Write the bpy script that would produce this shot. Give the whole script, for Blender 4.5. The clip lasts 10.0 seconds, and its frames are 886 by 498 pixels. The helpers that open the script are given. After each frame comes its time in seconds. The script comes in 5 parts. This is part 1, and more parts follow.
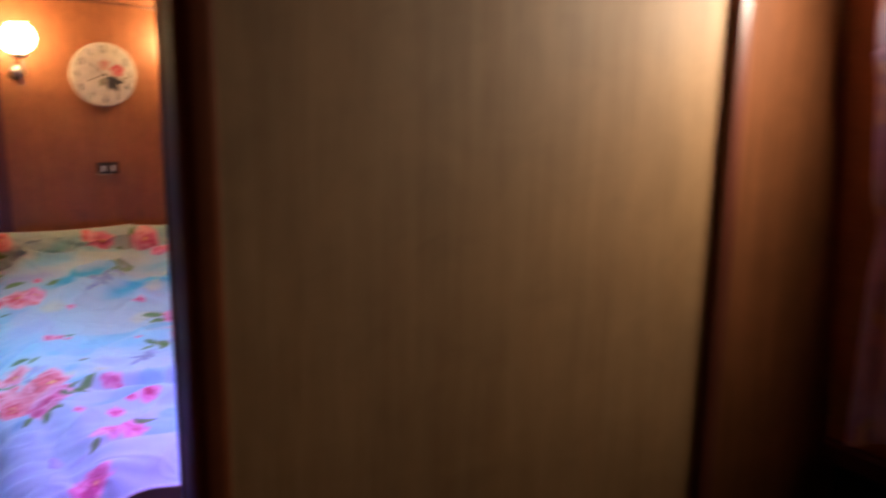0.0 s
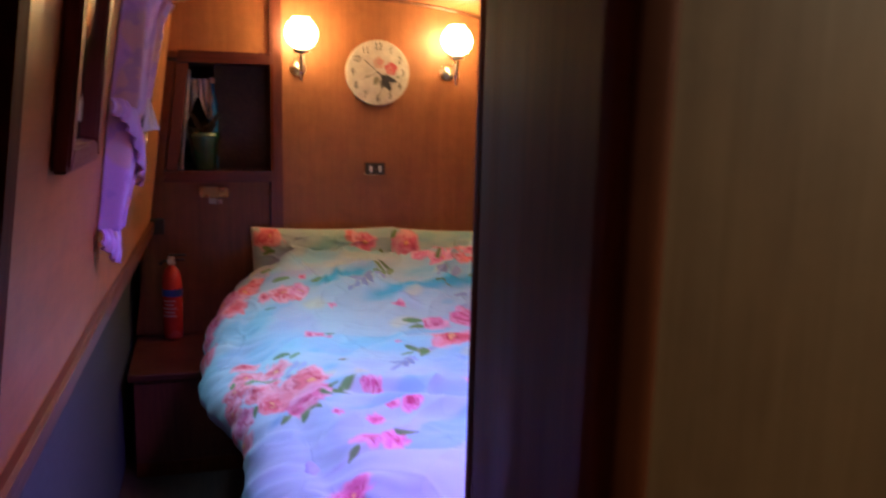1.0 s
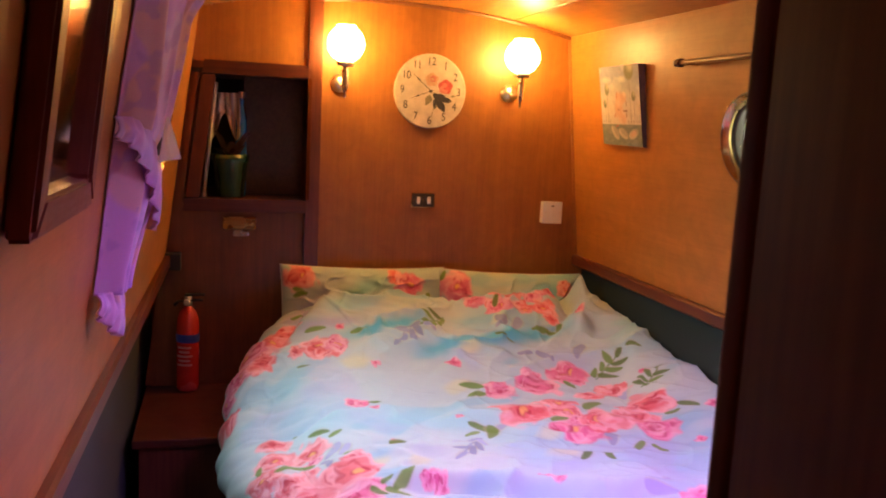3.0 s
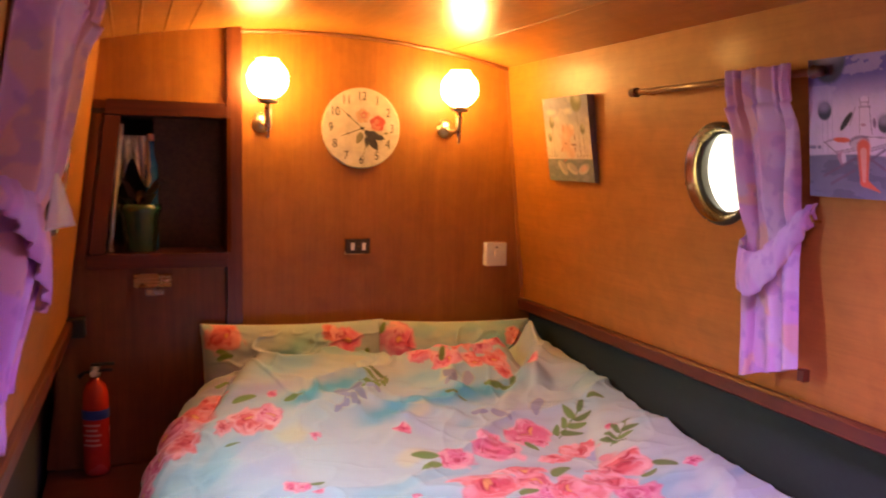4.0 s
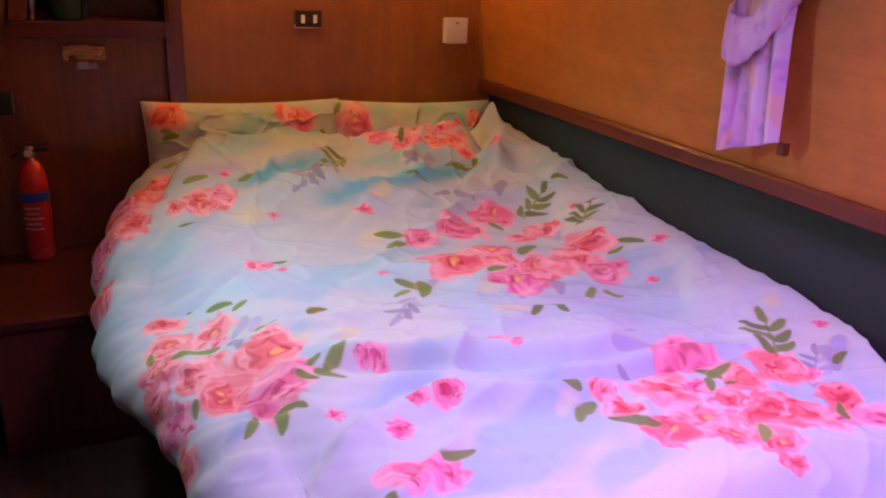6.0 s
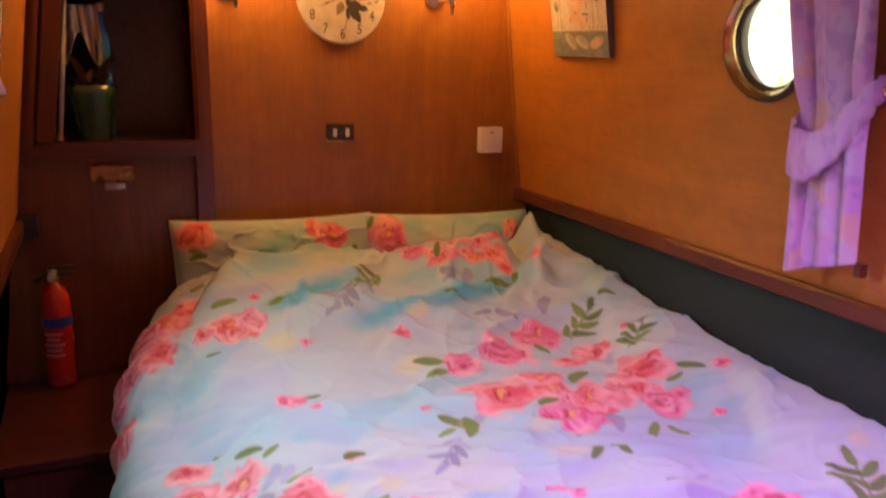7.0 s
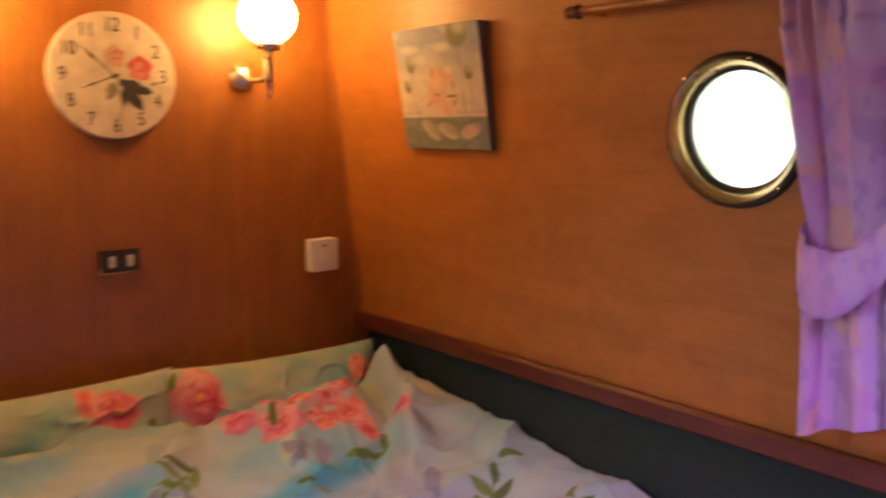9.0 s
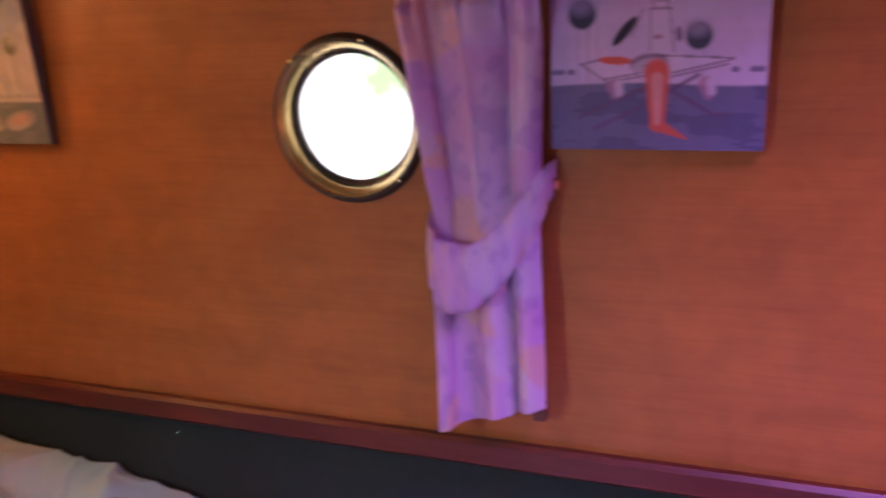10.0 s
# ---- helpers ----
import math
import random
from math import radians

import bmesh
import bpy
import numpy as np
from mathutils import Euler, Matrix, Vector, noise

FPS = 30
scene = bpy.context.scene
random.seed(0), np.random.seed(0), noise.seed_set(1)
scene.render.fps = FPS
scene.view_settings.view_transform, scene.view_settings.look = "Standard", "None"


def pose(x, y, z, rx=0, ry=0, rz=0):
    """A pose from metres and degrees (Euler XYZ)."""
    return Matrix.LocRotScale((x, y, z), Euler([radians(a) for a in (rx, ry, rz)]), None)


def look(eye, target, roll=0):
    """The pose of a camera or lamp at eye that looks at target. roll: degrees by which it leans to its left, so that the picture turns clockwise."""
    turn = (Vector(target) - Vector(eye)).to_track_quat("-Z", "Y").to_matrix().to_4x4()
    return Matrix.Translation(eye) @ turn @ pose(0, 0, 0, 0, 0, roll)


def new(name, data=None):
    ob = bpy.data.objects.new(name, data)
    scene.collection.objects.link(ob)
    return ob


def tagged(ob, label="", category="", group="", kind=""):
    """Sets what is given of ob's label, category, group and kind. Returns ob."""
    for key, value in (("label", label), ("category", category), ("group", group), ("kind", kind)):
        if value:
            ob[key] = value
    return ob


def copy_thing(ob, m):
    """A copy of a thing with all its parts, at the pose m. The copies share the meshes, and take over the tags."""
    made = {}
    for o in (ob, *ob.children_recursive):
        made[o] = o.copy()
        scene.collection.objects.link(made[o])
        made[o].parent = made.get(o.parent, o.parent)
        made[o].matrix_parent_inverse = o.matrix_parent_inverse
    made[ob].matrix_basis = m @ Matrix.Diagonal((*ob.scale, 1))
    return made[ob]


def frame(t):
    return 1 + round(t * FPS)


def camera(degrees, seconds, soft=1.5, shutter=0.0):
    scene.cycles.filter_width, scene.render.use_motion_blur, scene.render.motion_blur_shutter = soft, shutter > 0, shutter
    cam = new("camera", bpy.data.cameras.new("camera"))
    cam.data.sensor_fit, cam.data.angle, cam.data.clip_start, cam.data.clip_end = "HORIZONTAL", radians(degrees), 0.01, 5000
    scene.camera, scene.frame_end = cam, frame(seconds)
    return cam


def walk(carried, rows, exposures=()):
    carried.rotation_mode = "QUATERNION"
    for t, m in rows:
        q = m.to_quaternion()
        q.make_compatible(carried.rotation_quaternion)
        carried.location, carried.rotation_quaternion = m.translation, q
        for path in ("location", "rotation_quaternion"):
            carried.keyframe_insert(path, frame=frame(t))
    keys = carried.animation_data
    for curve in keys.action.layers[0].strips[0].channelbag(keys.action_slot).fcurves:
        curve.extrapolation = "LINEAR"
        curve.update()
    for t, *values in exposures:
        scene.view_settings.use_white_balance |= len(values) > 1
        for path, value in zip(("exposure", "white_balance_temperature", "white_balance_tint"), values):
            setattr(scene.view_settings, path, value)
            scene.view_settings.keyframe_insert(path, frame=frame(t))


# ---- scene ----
cam = camera(56.0, 10.0, 2.0, 0.5)

PATH = [
    (0, (-0.791, -4.307, 1.658), (0.257, -2.654, 1.247), 0.9),
    (0.2, (-0.801, -4.222, 1.608), (0.128, -2.499, 1.197), 1.4),
    (0.5, (-0.796, -4.096, 1.552), (-0.024, -2.294, 1.156), 1.1),
    (0.7, (-0.791, -4.016, 1.521), (-0.119, -2.17, 1.146), 1.2),
    (1, (-0.791, -3.914, 1.495), (-0.243, -2.021, 1.152), 1.4),
    (1.2, (-0.78, -3.866, 1.506), (-0.284, -1.949, 1.229), 3.0),
    (1.5, (-0.777, -3.785, 1.495), (-0.355, -1.852, 1.199), 2.7),
    (1.8, (-0.781, -3.676, 1.5), (-0.312, -1.757, 1.188), 3.8),
    (2, (-0.784, -3.626, 1.501), (-0.314, -1.707, 1.191), 3.9),
    (2.2, (-0.794, -3.572, 1.503), (-0.317, -1.657, 1.181), 4.7),
    (3.3, (-0.823, -3.287, 1.508), (-0.286, -1.382, 1.215), 2.1),
    (3.5, (-0.786, -3.227, 1.516), (-0.219, -1.33, 1.232), 2.3),
    (3.8, (-0.788, -3.142, 1.51), (-0.147, -1.26, 1.289), 2.0),
    (4, (-0.818, -3.083, 1.523), (-0.116, -1.222, 1.308), 1.3),
    (4.5, (-0.812, -3.011, 1.522), (-0.012, -1.2, 1.237), 1.3),
    (5, (-0.804, -2.985, 1.494), (0.028, -1.226, 1.028), 2.3),
    (5.2, (-0.799, -2.98, 1.481), (0.009, -1.234, 0.933), 2.0),
    (6.3, (-0.849, -2.94, 1.428), (-0.044, -1.24, 0.747), 2.5),
    (6.5, (-0.83, -2.9, 1.448), (-0.033, -1.171, 0.836), 2.3),
    (7, (-0.821, -2.795, 1.476), (-0.048, -1.011, 1.005), 1.1),
    (7.5, (-0.768, -2.611, 1.497), (0.008, -0.798, 1.163), 0.4),
    (8, (-0.761, -2.412, 1.506), (0.157, -0.663, 1.189), 0.3),
    (8.5, (-0.743, -2.197, 1.513), (0.366, -0.564, 1.191), 0.2),
    (9, (-0.693, -2.073, 1.507), (0.574, -0.553, 1.219), -0.1),
    (9.5, (-0.623, -1.92, 1.505), (1.027, -0.83, 1.206), -0.6),
    (10, (-0.584, -1.88, 1.545), (1.259, -1.201, 1.171), -0.7),
]
walk(cam, [(t, look(eye, target, roll)) for t, eye, target, roll in PATH], [(0.0, 0.2, 4600, 10), (0.5, 0.2, 4500, 4), (1.2, 0.3, 4700, 0), (2.0, 0.45, 5300, 0), (3.4, 0.64, 7300, 14), (4.5, 0.66, 7500, 17), (5.2, 0.48, 7200, 21), (6.5, 0.40, 7000, 24), (7.0, 0.4, 7400, 18), (7.5, 0.36, 7400, 15), (8.5, 0.28, 6800, 13), (9.0, 0.18, 6600, 13), (9.5, 0.02, 6500, 20), (10.0, 0.10, 6000, 34)])

# ---- world and light ----
world = bpy.data.worlds.new("world")
scene.world = world
world.use_nodes = True
wn = world.node_tree
sky = wn.nodes.new("ShaderNodeTexSky")
sky.sky_type, sky.sun_disc, sky.sun_elevation, sky.sun_rotation = "NISHITA", False, radians(40), radians(200)
wn.links.new(sky.outputs[0], wn.nodes["Background"].inputs[0])
wn.nodes["Background"].inputs[1].default_value = 0.1

GLOBE_LIGHT = 46.0
ASSUMED_HATCH_LIGHT = 19.0
PORT_LIGHT = 5.2
ADDED_SALOON_LIGHT = 5.0


def area_lamp(name, eye, target, w, h, power, colour):
    data = bpy.data.lights.new(name, "AREA")
    data.shape, data.size, data.size_y, data.energy, data.color = "RECTANGLE", w, h, power, colour
    ob = new(name, data)
    ob.matrix_world = look(eye, target)
    return ob


# added lamps: an assumed roof hatch over the foot of the bed, a saloon ceiling light; daylight in the left porthole
area_lamp("assumed_hatch_light", (0.0, -2.33, 2.02), (-0.05, -2.27, 0), 0.42, 0.34, ASSUMED_HATCH_LIGHT, (0.60, 0.30, 1.0)).data.spread = radians(120)
# Unseen saloon lamp, added to brighten the closet front.
area_lamp("added_saloon_lamp", (0.42, -3.74, 1.885), (0.20, -3.50, 1.76), 0.13, 0.13, ADDED_SALOON_LIGHT, (1.0, 0.72, 0.38)).data.spread = radians(130)

area_lamp("porthole_daylight", (-1.0, -0.985, 1.46), (-0.30, -1.48, 0.66), 0.19, 0.19, PORT_LIGHT, (0.62, 0.86, 1.0)).data.spread = radians(126)

# ---- materials ----


def material(name):
    m = bpy.data.materials.new(name)
    m.use_nodes = True
    return m, m.node_tree, m.node_tree.nodes["Principled BSDF"]


def mixrgb(t, fac, a, b, mode="MIX"):
    n = t.nodes.new("ShaderNodeMix")
    n.data_type, n.blend_type = "RGBA", mode
    if isinstance(fac, float):
        n.inputs[0].default_value = fac
    else:
        t.links.new(fac, n.inputs[0])
    for i, v in ((6, a), (7, b)):
        if isinstance(v, tuple):
            n.inputs[i].default_value = (*v, 1)
        else:
            t.links.new(v, n.inputs[i])
    return n.outputs[2]


def noise_tex(t, vec, scale, detail=4.0, rough=0.55, dist=0.0):
    n = t.nodes.new("ShaderNodeTexNoise")
    n.inputs["Scale"].default_value, n.inputs["Detail"].default_value = scale, detail
    n.inputs["Roughness"].default_value, n.inputs["Distortion"].default_value = rough, dist
    if vec is not None:
        t.links.new(vec, n.inputs["Vector"])
    return n.outputs["Fac"]


def ramp(t, fac, stops):
    n = t.nodes.new("ShaderNodeValToRGB")
    while len(n.color_ramp.elements) < len(stops):
        n.color_ramp.elements.new(0.5)
    for e, (p, c) in zip(n.color_ramp.elements, stops):
        e.position, e.color = p, (*c, 1) if isinstance(c, tuple) else (c, c, c, 1)
    t.links.new(fac, n.inputs[0])
    return n.outputs[0]


def coords(t, scale):
    c, m = t.nodes.new("ShaderNodeTexCoord"), t.nodes.new("ShaderNodeMapping")
    t.links.new(c.outputs["Object"], m.inputs[0])
    m.inputs["Scale"].default_value = scale
    return m.outputs[0]


def bump(t, p, height, strength, dist=0.002):
    b = t.nodes.new("ShaderNodeBump")
    b.inputs["Strength"].default_value, b.inputs["Distance"].default_value = strength, dist
    t.links.new(height, b.inputs["Height"])
    t.links.new(b.outputs[0], p.inputs["Normal"])


def wood(name, dark, light, grain, rough=0.34, coat=0.25, figure=0.5):
    """Varnished wood; grain is the axis along which the grain runs."""
    m, t, p = material(name)
    stretch = [26.0, 26.0, 26.0]
    stretch["xyz".index(grain)] = 1.3
    v = coords(t, stretch)
    fine = noise_tex(t, v, 2.4, 7.0, 0.65, 0.25)
    broad_scale = [3.2, 3.2, 3.2]
    broad_scale["xyz".index(grain)] = 0.55
    broad = noise_tex(t, coords(t, broad_scale), 1.5, 3.0, 0.5, 0.9)
    pore_scale = [190.0, 190.0, 190.0]
    pore_scale["xyz".index(grain)] = 7.0
    pore = noise_tex(t, coords(t, pore_scale), 1.0, 2.0)
    base = ramp(t, fine, [(0.3, dark), (0.7, light)])
    tone = ramp(t, broad, [(0.3, 1.0 - 0.42 * figure), (0.72, 1.0)])
    col = mixrgb(t, 1.0, base, tone, "MULTIPLY")
    col = mixrgb(t, 0.16, col, ramp(t, pore, [(0.36, 0.6), (0.5, 1.0)]), "MULTIPLY")
    fleck = noise_tex(t, coords(t, (9.0, 9.0, 9.0)), 1.6, 5.0, 0.6, 0.6)
    col = mixrgb(t, 0.6, col, ramp(t, fleck, [(0.34, 0.76), (0.62, 1.0)]), "MULTIPLY")
    sine, mult = t.nodes.new("ShaderNodeMath"), t.nodes.new("ShaderNodeMath")
    sine.operation, mult.operation = "SINE", "MULTIPLY"
    mult.inputs[1].default_value = 70.0
    t.links.new(noise_tex(t, coords(t, [k * 0.6 for k in broad_scale]), 1.0, 2.0, 0.45, 0.3), mult.inputs[0])
    t.links.new(mult.outputs[0], sine.inputs[0])
    col = mixrgb(t, 0.30, col, ramp(t, sine.outputs[0], [(0.0, 0.80), (0.9, 1.0)]), "MULTIPLY")
    t.links.new(col, p.inputs["Base Color"])
    smear = noise_tex(t, None, 3.0, 4.0)
    rg = ramp(t, smear, [(0.3, rough - 0.06), (0.75, rough + 0.10)])
    t.links.new(rg, p.inputs["Roughness"])
    p.inputs["Coat Weight"].default_value, p.inputs["Coat Roughness"].default_value = coat, 0.13
    bump(t, p, fine, 0.12, 0.001)
    return m


def plain(name, colour, rough=0.5, metal=0.0, var=0.15, scale=30.0, relief=0.05, coat=0.0):
    m, t, p = material(name)
    a = noise_tex(t, coords(t, (1, 1, 1)), scale, 5.0)
    b = noise_tex(t, coords(t, (1, 1, 1)), scale * 0.13, 3.0)
    c = mixrgb(t, 1.0, colour, ramp(t, a, [(0.3, 1 - var), (0.7, 1.0)]), "MULTIPLY")
    c = mixrgb(t, 1.0, c, ramp(t, b, [(0.3, 1 - var), (0.7, 1.0)]), "MULTIPLY")
    t.links.new(c, p.inputs["Base Color"])
    r = ramp(t, b, [(0.3, max(0.02, rough - 0.06)), (0.7, rough + 0.08)])
    t.links.new(r, p.inputs["Roughness"])
    p.inputs["Metallic"].default_value, p.inputs["Coat Weight"].default_value = metal, coat
    if relief:
        bump(t, p, a, relief, 0.001)
    return m


def printed(name, rough=0.8, weave=700.0, sheen=0.2, through_light=0.0):
    """Cloth or canvas whose print is held in the mesh's colour layer."""
    m, t, p = material(name)
    a = t.nodes.new("ShaderNodeVertexColor")
    a.layer_name = "print"
    w = noise_tex(t, coords(t, (1, 1, 1)), weave, 2.0)
    c = mixrgb(t, 1.0, a.outputs[0], ramp(t, w, [(0.3, 0.9), (0.7, 1.0)]), "MULTIPLY")
    t.links.new(c, p.inputs["Base Color"])
    p.inputs["Roughness"].default_value = rough
    p.inputs["Sheen Weight"].default_value = sheen
    bump(t, p, w, 0.12, 0.0008)
    if through_light:
        tr, mx = t.nodes.new("ShaderNodeBsdfTranslucent"), t.nodes.new("ShaderNodeMixShader")
        t.links.new(c, tr.inputs[0])
        mx.inputs[0].default_value = through_light
        t.links.new(p.outputs[0], mx.inputs[1])
        t.links.new(tr.outputs[0], mx.inputs[2])
        t.links.new(mx.outputs[0], t.nodes["Material Output"].inputs[0])
    return m


def glowing(name, colour, strength, mottled=0.0):
    m, t, p = material(name)
    e = t.nodes.new("ShaderNodeEmission")
    e.inputs[1].default_value = strength
    if mottled:
        n = noise_tex(t, coords(t, (1, 1, 1)), mottled, 4.0)
        t.links.new(ramp(t, n, [(0.36, (0.42, 0.62, 0.28)), (0.5, colour), (0.8, (1, 1, 1))]), e.inputs[0])
    else:
        e.inputs[0].default_value = (*colour, 1)
    t.links.new(e.outputs[0], t.nodes["Material Output"].inputs[0])
    return m


HONEY_D, HONEY_L = (0.36, 0.128, 0.025), (0.44, 0.166, 0.035)
M_WALL_V = wood("veneer_upright", HONEY_D, HONEY_L, "z", 0.42, 0.12)
M_WALL_H = wood("veneer_along", (0.45, 0.161, 0.030), (0.50, 0.187, 0.037), "y", 0.46, 0.06, 0.4)
M_WALL_H.node_tree.nodes["Principled BSDF"].inputs["Specular IOR Level"].default_value = 0.35
M_CEIL = wood("ceiling_veneer", (0.46, 0.185, 0.042), (0.56, 0.25, 0.064), "y", 0.32, 0.3, 0.5)
M_MAHOG_V = wood("mahogany_upright", (0.095, 0.022, 0.010), (0.19, 0.050, 0.020), "z", 0.36, 0.3)
M_MAHOG_H = wood("mahogany_along", (0.09, 0.014, 0.007), (0.17, 0.034, 0.013), "y", 0.40, 0.06)
M_MAHOG_X = wood("mahogany_across", (0.070, 0.014, 0.007), (0.125, 0.028, 0.012), "x", 0.36, 0.3)
M_FRAME = wood("reddish_frame_wood", (0.17, 0.044, 0.030), (0.27, 0.078, 0.050), "z", 0.45, 0.05)
M_DOOR = wood("dark_door_veneer", (0.105, 0.025, 0.006), (0.165, 0.044, 0.011), "z", 0.62, 0.0)
M_DOOR.node_tree.nodes["Principled BSDF"].inputs["Specular IOR Level"].default_value = 0.06
M_OCHRE = wood("ochre_veneer", (0.30, 0.15, 0.048), (0.40, 0.215, 0.078), "z", 0.6, 0.0, 0.4)
M_CABIN = wood("cupboard_veneer", (0.19, 0.064, 0.016), (0.29, 0.100, 0.027), "z", 0.4, 0.15)
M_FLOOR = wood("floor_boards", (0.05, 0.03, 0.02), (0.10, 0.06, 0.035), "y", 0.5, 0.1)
# One carpet, two tones: the left copy has its stronger light in the colour.
M_LINING_LIT = plain("lit_carpet_lining", (0.085, 0.105, 0.112), 0.95, 0.0, 0.3, 420.0, 0.6)
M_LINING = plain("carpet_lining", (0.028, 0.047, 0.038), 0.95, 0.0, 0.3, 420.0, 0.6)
M_BRASS = plain("brass", (0.78, 0.55, 0.24), 0.24, 1.0, 0.15, 40.0, 0.03)
M_STEEL = plain("dull_silver", (0.72, 0.68, 0.60), 0.28, 1.0, 0.12, 50.0, 0.03)
M_BRONZE = plain("dark_bronze", (0.075, 0.060, 0.042), 0.38, 0.6, 0.2, 60.0, 0.05)
M_WHITE = plain("white_plastic", (0.80, 0.78, 0.74), 0.35, 0.0, 0.06, 25.0, 0.02)
M_RED = plain("red_enamel", (0.62, 0.035, 0.022), 0.25, 0.0, 0.1, 30.0, 0.02, 0.5)
M_BLACK = plain("black_rubber", (0.02, 0.02, 0.02), 0.5, 0.0, 0.2, 40.0, 0.05)
M_BLUE = plain("blue_print", (0.03, 0.06, 0.32), 0.4, 0.0, 0.05, 30.0, 0.0)
M_PALE = plain("pale_print", (0.70, 0.30, 0.26), 0.45, 0.0, 0.1, 30.0, 0.0)
M_GREENPOT = plain("green_glaze", (0.022, 0.085, 0.045), 0.2, 0.0, 0.25, 14.0, 0.03, 0.6)
M_LEAF = plain("bronze_leaf", (0.10, 0.045, 0.025), 0.3, 0.0, 0.4, 30.0, 0.1, 0.3)
M_STRIPED = plain("silvery_cloth", (0.90, 0.82, 0.64), 0.22, 0.0, 0.3, 60.0, 0.1)
M_CYAN = plain("blue_glass", (0.04, 0.22, 0.55), 0.12, 0.0, 0.2, 20.0, 0.0, 0.5)
M_DARK = plain("dark_void_shade", (0.03, 0.022, 0.018), 0.6, 0.0, 0.3, 12.0, 0.1)
M_SHEET = plain("lilac_sheet", (0.50, 0.50, 0.66), 0.85, 0.0, 0.12, 300.0, 0.15)
M_DUVET = printed("floral_cotton", 0.8, 900.0, 0.04)
M_DUVET_PLAIN = plain("pale_cotton_piping", (0.66, 0.70, 0.66), 0.8, 0.0, 0.1, 300.0, 0.1)
M_CURTAIN = printed("lilac_curtain_cloth", 0.8, 800.0, 0.15, 0.25)
M_CANVAS = printed("painted_canvas", 0.7, 600.0, 0.0)
M_INK = plain("clock_ink", (0.05, 0.035, 0.03), 0.6, 0.0, 0.2, 80.0, 0.0)
M_GLOBE = glowing("lit_opal_globe", (1.0, 0.555, 0.16), GLOBE_LIGHT)
M_OUTSIDE = glowing("bright_outdoors", (1.0, 1.0, 0.86), 2.3, 5.0)
M_MIRROR = plain("silvered_mirror", (0.86, 0.86, 0.84), 0.03, 1.0, 0.0, 5.0, 0.0)
M_GLASS, _t, _p = material("window_glass")
_p.inputs["Transmission Weight"].default_value, _p.inputs["Roughness"].default_value = 1.0, 0.0
_p.inputs["IOR"].default_value = 1.1

# ---- mesh helpers ----


def mesh_object(name, bm, mat, smooth=False):
    bmesh.ops.recalc_face_normals(bm, faces=bm.faces)
    me = bpy.data.meshes.new(name)
    bm.to_mesh(me)
    bm.free()
    for f in me.polygons:
        f.use_smooth = smooth
    me.materials.append(mat)
    return new(name, me)


def part(name, bm, mat, parent, label="", smooth=False):
    ob = mesh_object(name, bm, mat, smooth)
    ob.parent = parent
    if label:
        ob["label"] = label
    return ob


def thing(name, label, category, group="", at=(0, 0, 0), rz=0.0, kind=""):
    ob = new(name)
    ob.matrix_world = pose(*at, 0, 0, rz)
    return tagged(ob, label, category, group, kind)


def setting(ob, label, category):
    return tagged(ob, label, category, "", "structure")


def add_box(bm, lo, hi, bevel=0.0, seg=2):
    r = bmesh.ops.create_cube(bm, size=1)
    vs = r["verts"]
    for v in vs:
        v.co = Vector([lo[i] + (v.co[i] + 0.5) * (hi[i] - lo[i]) for i in range(3)])
    if bevel:
        es = list({e for v in vs for e in v.link_edges})
        bmesh.ops.bevel(bm, geom=es, offset=bevel, segments=seg, affect="EDGES", profile=0.6)
    return bm


def box(lo, hi, bevel=0.0, seg=2):
    return add_box(bmesh.new(), lo, hi, bevel, seg)


def lathe(profile, n=32, m=None, bm=None):
    """A turned form round z from (radius, height) pairs."""
    bm = bm or bmesh.new()
    m = m or Matrix()
    rings = []
    for r, z in profile:
        if r < 1e-5:
            rings.append([bm.verts.new(m @ Vector((0, 0, z)))])
        else:
            rings.append([bm.verts.new(m @ Vector((r * math.cos(2 * math.pi * i / n), r * math.sin(2 * math.pi * i / n), z))) for i in range(n)])
    for a, b in zip(rings, rings[1:]):
        for i in range(n):
            j = (i + 1) % n
            if len(a) == 1 and len(b) > 1:
                bm.faces.new((a[0], b[i], b[j]))
            elif len(b) == 1 and len(a) > 1:
                bm.faces.new((a[i], b[0], a[j]))
            elif len(a) > 1:
                bm.faces.new((a[i], b[i], b[j], a[j]))
    return bm


def tube(points, r, n=12, bm=None, cap=True):
    bm = bm or bmesh.new()
    pts = [Vector(p) for p in points]
    rings = []
    for i, p in enumerate(pts):
        d = (pts[min(i + 1, len(pts) - 1)] - pts[max(i - 1, 0)]).normalized()
        q = d.to_track_quat("Z", "Y")
        rr = r[i] if isinstance(r, (list, tuple)) else r
        rings.append([bm.verts.new(p + q @ Vector((rr * math.cos(2 * math.pi * k / n), rr * math.sin(2 * math.pi * k / n), 0))) for k in range(n)])
    for a, b in zip(rings, rings[1:]):
        for k in range(n):
            bm.faces.new((a[k], a[(k + 1) % n], b[(k + 1) % n], b[k]))
    if cap:
        bm.faces.new(rings[0][::-1])
        bm.faces.new(rings[-1])
    return bm


def prism(outline, depth, m):
    """A flat outline (2D) extruded by depth along its own z, then placed by m."""
    bm = bmesh.new()
    a = [bm.verts.new(m @ Vector((x, y, 0))) for x, y in outline]
    b = [bm.verts.new(m @ Vector((x, y, depth))) for x, y in outline]
    bm.faces.new(a[::-1])
    bm.faces.new(b)
    n = len(a)
    for i in range(n):
        bm.faces.new((a[i], a[(i + 1) % n], b[(i + 1) % n], b[i]))
    return bm


